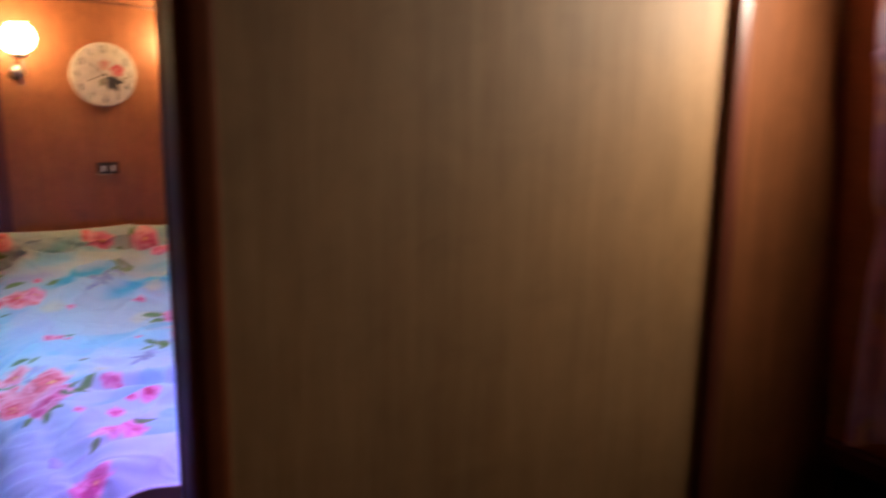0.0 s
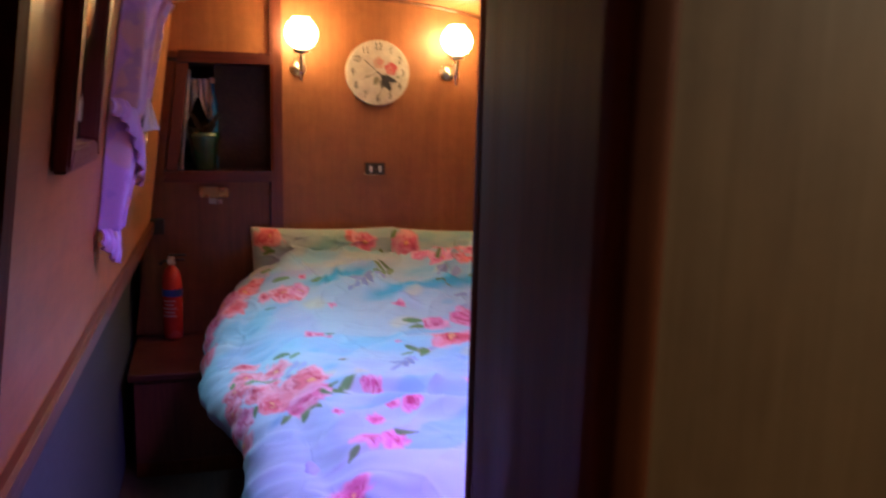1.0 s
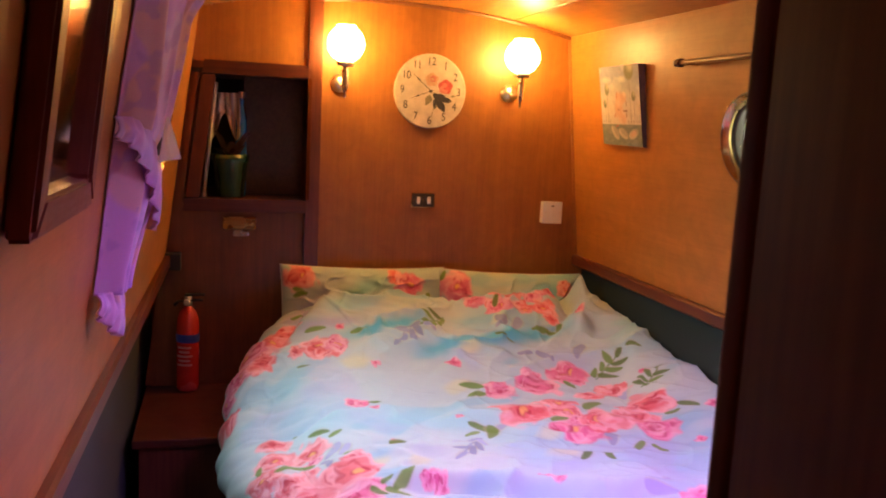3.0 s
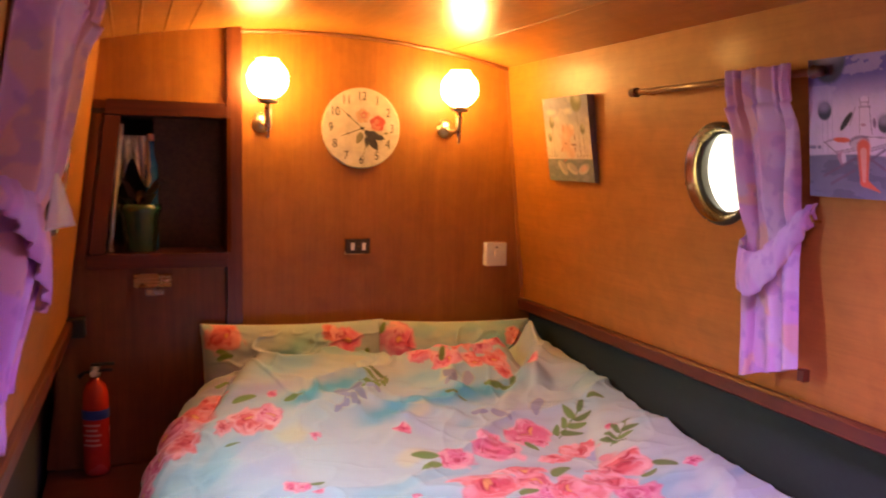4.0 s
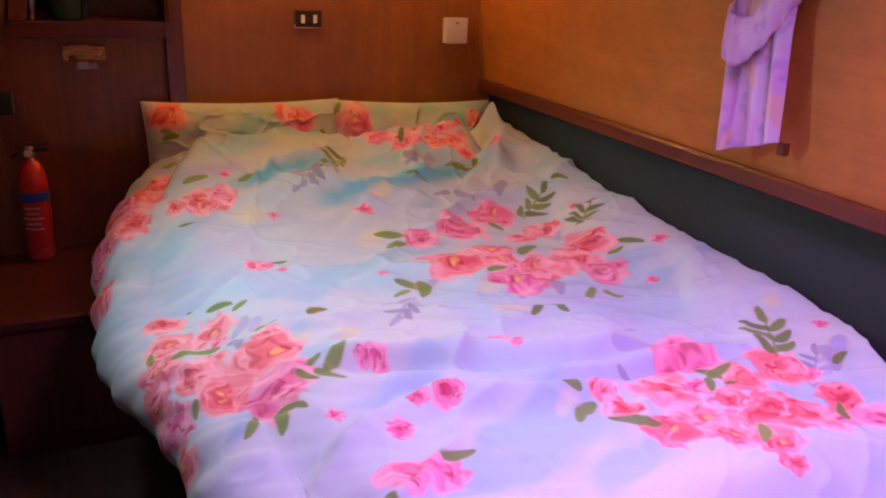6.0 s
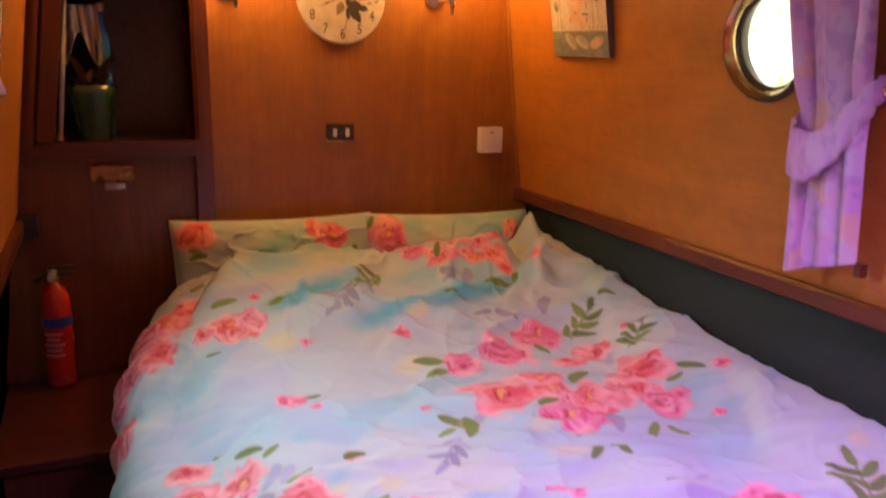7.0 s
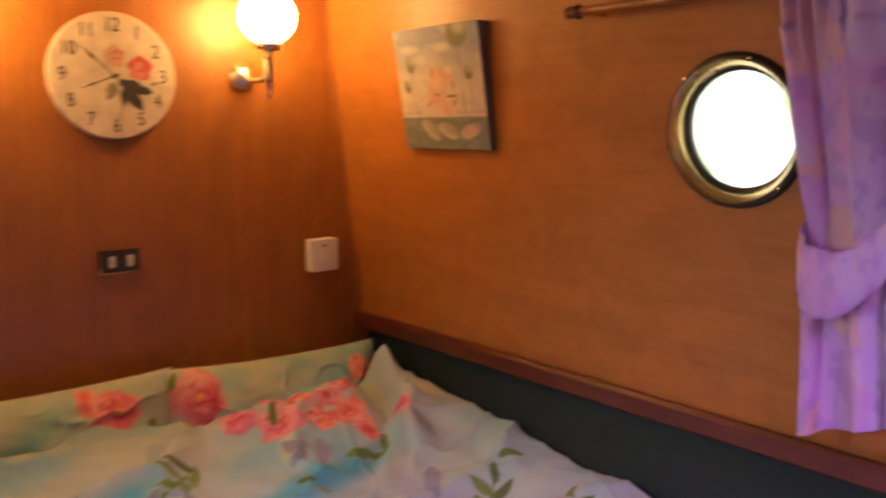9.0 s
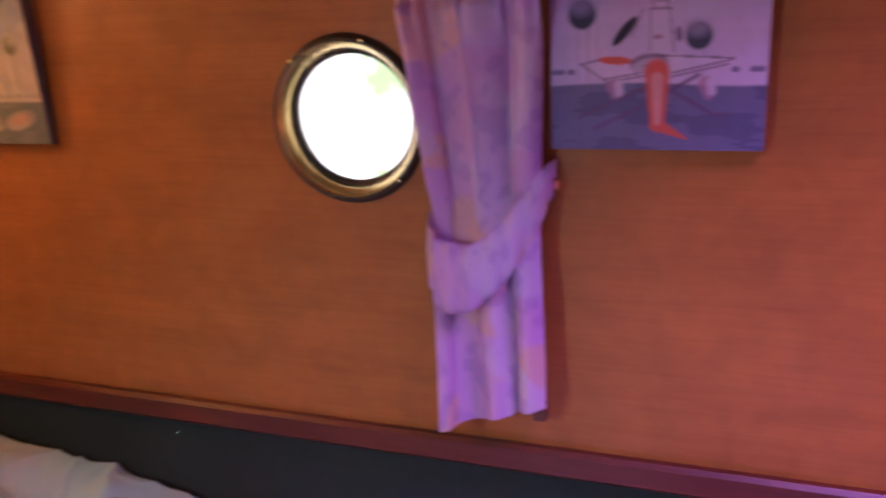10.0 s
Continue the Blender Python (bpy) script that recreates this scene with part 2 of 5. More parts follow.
def sheet(name, pos, mat, colour=None, parent=None, thick=0.0):
    """A cloth or board from an array of places (rows, columns, 3), with a print."""
    h, w = pos.shape[:2]
    me = bpy.data.meshes.new(name)
    idx = np.arange(h * w).reshape(h, w)
    quads = np.stack([idx[:-1, :-1], idx[:-1, 1:], idx[1:, 1:], idx[1:, :-1]], -1).reshape(-1, 4)
    me.vertices.add(h * w)
    me.vertices.foreach_set("co", pos.reshape(-1).astype(np.float32))
    me.loops.add(quads.size)
    me.loops.foreach_set("vertex_index", quads.reshape(-1).astype(np.int32))
    me.polygons.add(len(quads))
    me.polygons.foreach_set("loop_start", (np.arange(len(quads)) * 4).astype(np.int32))
    me.update(calc_edges=True)
    me.polygons.foreach_set("use_smooth", np.ones(len(quads), dtype=bool))
    if colour is not None:
        layer = me.color_attributes.new("print", "FLOAT_COLOR", "POINT")
        rgba = np.concatenate([colour, np.ones((h, w, 1))], -1)
        layer.data.foreach_set("color", rgba.reshape(-1).astype(np.float32))
    me.validate()
    me.materials.append(mat)
    ob = new(name, me)
    if thick:
        s = ob.modifiers.new("thickness", "SOLIDIFY")
        s.thickness, s.offset = thick, 0
    ob.parent = parent
    return ob


def fbm(x, y, seed, octaves=4):
    """Smooth noise by sums of random waves, about -1 to 1."""
    g = np.random.default_rng(seed)
    out, amp, tot = np.zeros_like(x), 1.0, 0.0
    for o in range(octaves):
        f = 2.0 ** o
        for _ in range(5):
            a, ph = g.uniform(0, 2 * np.pi), g.uniform(0, 2 * np.pi)
            k = f * g.uniform(0.7, 1.5)
            out += amp * np.sin(k * (np.cos(a) * x + np.sin(a) * y) + ph) / 5 ** 0.5
        tot += amp
        amp *= 0.55
    return out / tot


def smooth(a, lo, hi):
    s = np.clip((a - lo) / (hi - lo), 0, 1)
    return s * s * (3 - 2 * s)


def lay(col, mask, c, k=1.0):
    return col * (1 - (mask * k)[..., None]) + np.array(c) * (mask * k)[..., None]


# ---- hull shape ----
GUN = 0.955


def xr(z):
    return 0.703 - 0.11 * (z - 0.96)


def xl(y, z):
    return -1.072 + 0.020 * (y + 2.56) + 0.129 * (z - 0.96)


def zc(x):
    return 1.975 - 0.15 * (x + 0.15) ** 2


def hull_side(name, side, y0, y1, holes, mat):
    """A leaning side panel from the gunwale to the roof with round openings (y, z, radius) through it."""
    bm = bmesh.new()
    z0, z1, th = GUN - 0.01, 2.0, 0.06

    def place(y, z, d=0.0):
        return Vector((xr(z) + d, y, z)) if side > 0 else Vector((xl(y, z) - d, y, z))

    def quad(ya, yb, za, zb):
        bm.faces.new([bm.verts.new(place(*p)) for p in ((ya, za), (yb, za), (yb, zb), (ya, zb))])

    edges = [y0]
    for y, z, r in sorted(holes):
        edges += [y - r - 0.06, y + r + 0.06]
    edges.append(y1)
    for k in range(0, len(edges), 2):
        quad(edges[k], edges[k + 1], z0, z1)
    for y, z, r in holes:
        n, a, b = 64, y - r - 0.06, y + r + 0.06
        ins, outs, backs = [], [], []
        for i in range(n):
            c, s = math.cos(2 * math.pi * (i + 0.5) / n), math.sin(2 * math.pi * (i + 0.5) / n)
            ins.append(bm.verts.new(place(y + r * c, z + r * s)))
            backs.append(bm.verts.new(place(y + r * c, z + r * s, th)))
            k = min((b - y) / max(abs(c), 1e-6), ((z1 - z) if s > 0 else (z - z0)) / max(abs(s), 1e-6))
            outs.append((y + k * c, z + k * s))
        ov = [bm.verts.new(place(*p)) for p in outs]
        for i in range(n):
            j = (i + 1) % n
            bm.faces.new((ins[i], ov[i], ov[j], ins[j]))
            bm.faces.new((ins[i], ins[j], backs[j], backs[i]))
            p, q = outs[i], outs[j]
            if abs(p[0] - q[0]) > 1e-6 and abs(p[1] - q[1]) > 1e-6:
                cy = b if (p[0] + q[0]) / 2 > y else a
                cz = z1 if (p[1] + q[1]) / 2 > z else z0
                bm.faces.new((ov[i], bm.verts.new(place(cy, cz)), ov[j]))
    bmesh.ops.remove_doubles(bm, verts=bm.verts, dist=1e-5)
    ob = mesh_object(name, bm, mat)
    return ob


PORT_Y, PORT_Z = -1.268, 1.500
LPORT_Y = -0.985
Y_END, Y_BACK = -6.4, 0.5
# The opening at -4.72 is an added saloon window, out of view.
wall_right = setting(hull_side("wall_right", 1, Y_END, Y_BACK, [(PORT_Y, PORT_Z, 0.128), (-4.72, 1.5, 0.16)], M_WALL_H), "honey-coloured varnished veneer cabin side, leaning inwards", "wall")
wall_left = setting(hull_side("wall_left", -1, Y_END, Y_BACK, [(LPORT_Y, 1.46, 0.128)], M_WALL_H), "honey-coloured varnished veneer cabin side with a window", "wall")


def cabin_sides():
    """Carpeted lining under the gunwales, gunwale trims, floor, roof and end walls."""
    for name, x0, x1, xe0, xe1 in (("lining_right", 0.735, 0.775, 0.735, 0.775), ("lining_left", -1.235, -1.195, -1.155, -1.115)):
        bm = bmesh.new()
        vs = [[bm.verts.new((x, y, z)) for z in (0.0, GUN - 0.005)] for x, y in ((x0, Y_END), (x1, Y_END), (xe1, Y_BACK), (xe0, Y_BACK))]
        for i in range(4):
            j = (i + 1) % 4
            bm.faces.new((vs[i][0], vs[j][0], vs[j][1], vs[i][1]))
        setting(mesh_object(name, bm, M_LINING if x0 > 0 else M_LINING_LIT), "blue-grey carpet lining on the lower hull side", "wall lining")
    for name, side in (("trim_gunwale_right", 1), ("trim_gunwale_left", -1)):
        bm = bmesh.new()
        prof = ((0.062, -0.045), (-0.012, -0.045), (-0.020, -0.038), (-0.021, -0.004), (-0.015, 0.004), (0.062, 0.004))
        rings = []
        for y in np.linspace(Y_END, Y_BACK, 24):
            x = xr(GUN) if side > 0 else xl(y, GUN)
            lift = 0.0 if side > 0 else 0.012 * float(smooth(-y, 0.3, 2.0))
            rings.append([bm.verts.new((x + side * dx, y, GUN + lift + dz)) for dx, dz in prof])
        for ra, rb in zip(rings, rings[1:]):
            for i in range(len(prof)):
                j = (i + 1) % len(prof)
                bm.faces.new((ra[i], ra[j], rb[j], rb[i]))
        setting(mesh_object(name, bm, M_MAHOG_H), "reddish mahogany gunwale trim along the cabin side", "trim")
    floor = setting(mesh_object("floor", box((-1.4, Y_END, -0.05), (0.9, Y_BACK, 0.0)), M_FLOOR), "dark boarded cabin floor", "floor")
    # cambered roof with an assumed, unseen hatch opening over the foot of the bed
    bm = bmesh.new()
    xs = [-1.25 + 0.05 * i for i in range(0, 45)]
    hx0, hx1, hy0, hy1 = -0.25, 0.30, -2.54, -2.14
    ys = (Y_END, hy0, hy1, Y_BACK)
    grid = [[bm.verts.new((x, y, zc(x))) for y in ys] for x in xs]
    for i in range(len(xs) - 1):
        for j in range(3):
            if j == 1 and hx0 - 1e-6 <= xs[i] and xs[i + 1] <= hx1 + 1e-6:
                continue
            bm.faces.new((grid[i][j], grid[i + 1][j], grid[i + 1][j + 1], grid[i][j + 1]))
    r = bmesh.ops.extrude_face_region(bm, geom=list(bm.faces))
    for e in r["geom"]:
        if isinstance(e, bmesh.types.BMVert):
            e.co.z += 0.07
    setting(mesh_object("ceiling", bm, M_CEIL, False), "glossy honey veneer cambered cabin ceiling", "ceiling")
    for x in (-0.62, -0.70, -0.78, -0.86, -0.94, 0.345):
        bm = tube([(x, Y_END, zc(x) + 0.001), (x, Y_BACK, zc(x) + 0.001)], 0.0045, 6)
        setting(mesh_object("ceiling_trim", bm, M_CEIL), "narrow wooden joint strip along the ceiling", "trim")


cabin_sides()

# ---- back bulkhead ----
wall_back = setting(mesh_object("wall_back", box((-0.452, 0.0, 0.0), (0.80, 0.03, 2.02)), M_WALL_V), "honey veneer bulkhead behind the head of the bed", "wall")
setting(mesh_object("trim_ceiling", tube([(x, -0.006, zc(x) - 0.006) for x in np.linspace(-0.44, 0.62, 16)], 0.008, 8), M_CABIN), "thin wooden bead under the ceiling", "trim")
setting(mesh_object("trim_corner", tube([(xr(z) - 0.004, -0.004, z) for z in (0.95, 1.4, 1.9)], 0.006, 8), M_WALL_V), "thin wooden corner bead", "trim")

# ---- corner cupboard with the open locker ----


def corner_cupboard():
    c = thing("corner_cupboard", "brown veneered corner cupboard with an open framed locker", "cupboard", at=(-0.78, -0.1, 0.43))
    inv = Matrix.Translation((0.78, 0.1, -0.43))

    def piece(name, outline, y0, y1, mat, label=""):
        bm = bmesh.new()
        a = [bm.verts.new(inv @ Vector((x, y0, z))) for x, z in outline]
        b = [bm.verts.new(inv @ Vector((x, y1, z))) for x, z in outline]
        bm.faces.new(a)
        bm.faces.new(b[::-1])
        n = len(a)
        for i in range(n):
            bm.faces.new((a[i], b[i], b[(i + 1) % n], a[(i + 1) % n]))
        bmesh.ops.recalc_face_normals(bm, faces=bm.faces)
        bmesh.ops.bevel(bm, geom=list(bm.edges), offset=0.003, segments=2, affect="EDGES")
        return part(name, bm, mat, c, label)

    # left edge of the opening leans with the hull
    def lx(z):
        return -0.900 + 0.125 * (z - 1.178)

    def hx(z):
        return xl(-0.1, z) - 0.01
    piece("lower_panel", [(hx(0.43), 0.43), (-0.50, 0.43), (-0.50, 1.135), (hx(1.135), 1.135)], -0.040, -0.025, M_CABIN)
    piece("upper_panel", [(hx(1.69), 1.69), (-0.50, 1.69), (-0.50, 1.99), (hx(1.99), 1.99)], -0.062, -0.047, M_WALL_V)
    piece("side_panel", [(hx(1.135), 1.135), (lx(1.135) - 0.055, 1.135), (lx(1.69) - 0.05, 1.69), (hx(1.69), 1.69)], -0.062, -0.047, M_CABIN)
    piece("frame_bottom", [(lx(1.13) - 0.055, 1.128), (-0.50, 1.128), (-0.50, 1.178), (lx(1.178) - 0.05, 1.178)], -0.092, -0.038, M_MAHOG_X)
    piece("frame_top", [(lx(1.645) - 0.05, 1.645), (-0.50, 1.645), (-0.50, 1.696), (lx(1.696) - 0.05, 1.696)], -0.092, -0.038, M_MAHOG_X)
    piece("frame_stile", [(lx(1.178) - 0.05, 1.180), (lx(1.178), 1.180), (lx(1.645), 1.643), (lx(1.645) - 0.05, 1.643)], -0.092, -0.038, M_MAHOG_V)
    piece("post", [(-0.500, 0.43), (-0.446, 0.43), (-0.446, 1.985), (-0.500, 1.985)], -0.082, 0.012, M_MAHOG_V, "reddish mahogany upright post")
    # inside of the locker; near-black top and back stand for its unlit depth
    piece("locker_floor", [(-0.96, 1.158), (-0.50, 1.158), (-0.50, 1.176), (-0.96, 1.176)], -0.085, 0.45, M_MAHOG_X)
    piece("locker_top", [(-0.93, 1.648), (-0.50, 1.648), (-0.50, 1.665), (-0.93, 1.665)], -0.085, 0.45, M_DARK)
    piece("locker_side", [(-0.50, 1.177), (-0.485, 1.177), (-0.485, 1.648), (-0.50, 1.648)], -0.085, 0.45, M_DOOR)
    piece("locker_side", [(-0.975, 1.177), (-0.96, 1.177), (-0.90, 1.648), (-0.915, 1.648)], -0.085, 0.45, M_CABIN)
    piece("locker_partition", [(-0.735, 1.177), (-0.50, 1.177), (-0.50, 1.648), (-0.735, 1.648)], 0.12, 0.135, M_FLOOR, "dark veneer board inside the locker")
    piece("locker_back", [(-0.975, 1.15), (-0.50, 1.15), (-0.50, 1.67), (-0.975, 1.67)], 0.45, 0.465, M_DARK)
    # brass vent pull under the opening
    pull = part("vent_pull", box(inv @ Vector((-0.810, -0.058, 1.056)), inv @ Vector((-0.686, -0.041, 1.104)), 0.004), M_BRASS, c, "ribbed brass pull")
    for i in range(4):
        z = 1.063 + 0.0115 * i
        part("rib", tube([inv @ Vector((-0.808, -0.060, z)), inv @ Vector((-0.688, -0.060, z))], 0.004, 8), M_BRASS, pull)
    part("catch", box(inv @ Vector((-0.772, -0.066, 1.030)), inv @ Vector((-0.712, -0.042, 1.052)), 0.005), M_STEEL, pull, "small silver catch")
    return c


corner_cupboard()


def potted_plant():
    p = thing("potted_plant", "bronze-leaved plant in a glossy green pot in the locker", "plant", at=(-0.785, 0.0, 1.177))
    part("pot", lathe([(0.0, 0), (0.046, 0), (0.052, 0.006), (0.066, 0.135), (0.072, 0.142), (0.072, 0.168), (0.064, 0.168), (0.058, 0.13), (0.0, 0.125)], 36), M_GREENPOT, p, "", True)
    g = random.Random(4)
    for i in range(15):
        a, l, up = g.uniform(0, 6.28), g.uniform(0.05, 0.085), g.uniform(0.05, 0.15)
        bm = bmesh.new()
        n = 7
        rows = []
        for k in range(n):
            s = k / (n - 1)
            w = 0.016 * math.sin(math.pi * min(s * 0.9 + 0.08, 1)) + 0.001
            r = 0.012 + l * s
            z = 0.13 + up * (1.7 * s - 0.75 * s * s)
            q = Vector((-math.sin(a), math.cos(a), 0))
            d = Vector((math.cos(a) * r, math.sin(a) * r, z))
            rows.append((bm.verts.new(d - q * w), bm.verts.new(d + Vector((0, 0, -0.004))), bm.verts.new(d + q * w)))
        for u, v in zip(rows, rows[1:]):
            bm.faces.new((u[0], u[1], v[1], v[0]))
            bm.faces.new((u[1], u[2], v[2], v[1]))
        part("leaf", bm, M_LEAF, p, "", True)


potted_plant()


def locker_items():
    u, v = np.meshgrid(np.linspace(0, 1, 60), np.linspace(0, 1, 24))
    x = -0.885 + 0.135 * u
    pos = np.stack([x + 0.01 * (v - 0.5), 0.035 + 0.014 * np.sin(u * 23 + 2 * v) * (0.4 + v) + 0.02 * fbm(u * 3, v * 3, 9), 1.580 - (0.13 + 0.05 * np.sin(u * 9)) * v], -1)
    c = np.ones(u.shape + (3,)) * np.array((0.86, 0.80, 0.66))
    c = lay(c, smooth(np.sin(u * 26 + 1.5 * np.sin(u * 9)), 0.1, 0.5), (0.30, 0.20, 0.11), 0.85)
    c = lay(c, smooth(np.sin(u * 15 + 2.2), 0.75, 0.95), (0.25, 0.27, 0.36), 0.8)
    cloth = sheet("hanging_cloth", pos, printed("striped_satin", 0.25, 500.0, 0.2), c, None, 0.003)
    tagged(cloth, "silvery pleated cloth hanging in the locker", "cloth")
    b = thing("blue_bottle", "slim blue glass bottle beside the pot", "bottle", at=(-0.745, 0.055, 1.177))
    part("body", lathe([(0, 0), (0.02, 0), (0.022, 0.01), (0.022, 0.30), (0.010, 0.345), (0.010, 0.385), (0, 0.385)], 20), M_CYAN, b, "", True)
    part("cap", lathe([(0, 0.386), (0.012, 0.386), (0.012, 0.41), (0, 0.41)], 16), M_STEEL, b)
    r = thing("white_pipe", "pale upright pipe inside the locker", "pipe", at=(-0.886, 0.0, 1.177))
    part("pipe", tube([(0, 0, 0), (0.02, 0, 0.19), (0.045, 0, 0.44)], 0.008, 12), M_STRIPED, r)
    part("collar", lathe([(0.008, 0), (0.013, 0), (0.013, 0.014), (0.008, 0.014)], 16), M_STEEL, r)


locker_items()


def bench():
    b = thing("locker_bench", "dark mahogany low locker bench beside the bed", "bench", at=(-0.85, -0.35, 0))
    part("top", box((-0.245, -0.268, 0.400), (0.30, 0.308, 0.430), 0.006), M_MAHOG_X, b)
    part("front_panel", box((-0.225, -0.245, 0.0), (0.28, -0.225, 0.398), 0.003), M_MAHOG_V, b)
    part("end_panel", box((0.262, -0.223, 0.0), (0.28, 0.25, 0.398), 0.003), M_MAHOG_V, b)
    part("plinth", box((-0.225, -0.253, 0.0), (0.28, -0.247, 0.06), 0.002), M_DOOR, b)


bench()


def fire_extinguisher():
    e = thing("fire_extinguisher", "small red fire extinguisher standing on the bench", "fire extinguisher", at=(-0.938, -0.100, 0.431))
    part("cylinder", lathe([(0, 0), (0.036, 0), (0.041, 0.006), (0.043, 0.02), (0.043, 0.255), (0.040, 0.285), (0.030, 0.312), (0.017, 0.325), (0.014, 0.335), (0, 0.335)], 36), M_RED, e, "", True)
    part("label_band", lathe([(0.0434, 0.195), (0.0437, 0.196), (0.0437, 0.226), (0.0434, 0.227)], 36), M_BLUE, e, "blue label band", True)
    for i in range(5):
        z = 0.105 + 0.017 * i
        bm = bmesh.new()
        w = (0.9, 0.7, 0.95, 0.6, 0.8)[i]
        vs = []
        for k in range(9):
            a = -1.9 + w * 0.8 * (k / 8 - 0.5) * 2
            vs.append([bm.verts.new((0.0438 * math.cos(a), 0.0438 * math.sin(a), z + d)) for d in (0, 0.007)])
        for p, q in zip(vs, vs[1:]):
            bm.faces.new((p[0], q[0], q[1], p[1]))
        part("print_bar", bm, M_PALE, e)
    part("valve", lathe([(0, 0.335), (0.015, 0.335), (0.017, 0.345), (0.013, 0.362), (0.013, 0.372), (0, 0.372)], 20), M_STEEL, e, "", True)
    part("lever", box((-0.012, -0.012, 0.372), (0.062, 0.012, 0.380), 0.003), M_BLACK, e)
    part("carry_handle", box((-0.010, -0.011, 0.351), (0.055, 0.011, 0.357), 0.002), M_BLACK, e)
    part("gauge", lathe([(0, 0), (0.011, 0), (0.011, 0.01), (0, 0.01)], 18, Matrix.Translation((-0.004, -0.013, 0.35)) @ pose(0, 0, 0, 90)), M_WHITE, e)
    part("nozzle", tube([(-0.012, 0, 0.352), (-0.035, 0, 0.350), (-0.050, 0, 0.335)], [0.006, 0.006, 0.008], 10), M_BLACK, e, "", True)


fire_extinguisher()

# ---- bulkhead fittings ----


def wall_sconce(x):
    s = thing("wall_sconce", "silver wall sconce with a lit opal glass globe", "wall lamp", "sconces on the bulkhead", (x, -0.004, 1.64))
    q = pose(0, 0, 0, 90)
    part("backplate", lathe([(0, 0), (0.036, 0), (0.036, 0.006), (0.028, 0.012), (0.020, 0.022), (0.0, 0.026)], 32, q), M_STEEL, s, "", True)
    part("arm", tube([(0, -0.02, 0), (0, -0.05, -0.012), (0, -0.11, -0.012), (0, -0.142, 0.0)], 0.007, 12), M_STEEL, s, "", True)
    t = Matrix.Translation((0, -0.146, 0))
    part("stem", lathe([(0, -0.062), (0.005, -0.058), (0.007, -0.050), (0.004, -0.042), (0.009, -0.03), (0.012, 0.0), (0.014, 0.04), (0.010, 0.05), (0.012, 0.058), (0, 0.06)], 20, t), M_STEEL, s, "", True)
    part("cup", lathe([(0, 0.058), (0.030, 0.060), (0.034, 0.066), (0.034, 0.080), (0.030, 0.080), (0.0, 0.078)], 28, t), M_STEEL, s, "", True)
    prof = [(0.029, 0.081)]
    for k in range(1, 17):
        a = -1.12 + (0.98 + 1.12) * k / 16
        prof.append((0.070 * math.cos(a), 0.143 + 0.070 * math.sin(a)))
    prof += [(0.037, 0.210), (0.034, 0.210)]
    part("globe", lathe(prof, 36, t), M_GLOBE, s, "lit opal glass globe", True)
    return s


sconce = wall_sconce(-0.368)
copy_thing(sconce, pose(0.341, -0.004, 1.64))


def text_part(text, size, m, mat, parent, depth=0.0006):
    cu = bpy.data.curves.new("numeral", "FONT")
    cu.body, cu.size, cu.align_x, cu.align_y, cu.extrude = text, size, "CENTER", "CENTER", depth
    ob = new("numeral", cu)
    bpy.context.view_layer.update()
    me = bpy.data.meshes.new_from_object(ob.evaluated_get(bpy.context.evaluated_depsgraph_get()))
    bpy.data.objects.remove(ob)
    me.transform(m)
    me.materials.clear()
    me.materials.append(mat)
    o = new("numeral", me)
    o.parent = parent
    return o


M_FACE = plain("aged_clock_face", (0.66, 0.57, 0.46), 0.55, 0.0, 0.26, 26.0, 0.06)
M_ROSE = plain("rose_print", (0.62, 0.10, 0.09), 0.6, 0.0, 0.35, 70.0, 0.0)
M_ROSE2 = plain("peach_rose_print", (0.68, 0.42, 0.28), 0.6, 0.0, 0.3, 70.0, 0.0)
M_ROSE3 = plain("faded_rose_print", (0.66, 0.24, 0.19), 0.6, 0.0, 0.3, 90.0, 0.0)
M_PALELEAF = plain("faded_leaf_print", (0.27, 0.24, 0.14), 0.6, 0.0, 0.3, 80.0, 0.0)
M_LEAFPRINT = plain("dark_leaf_print", (0.045, 0.04, 0.045), 0.6, 0.0, 0.4, 60.0, 0.0)


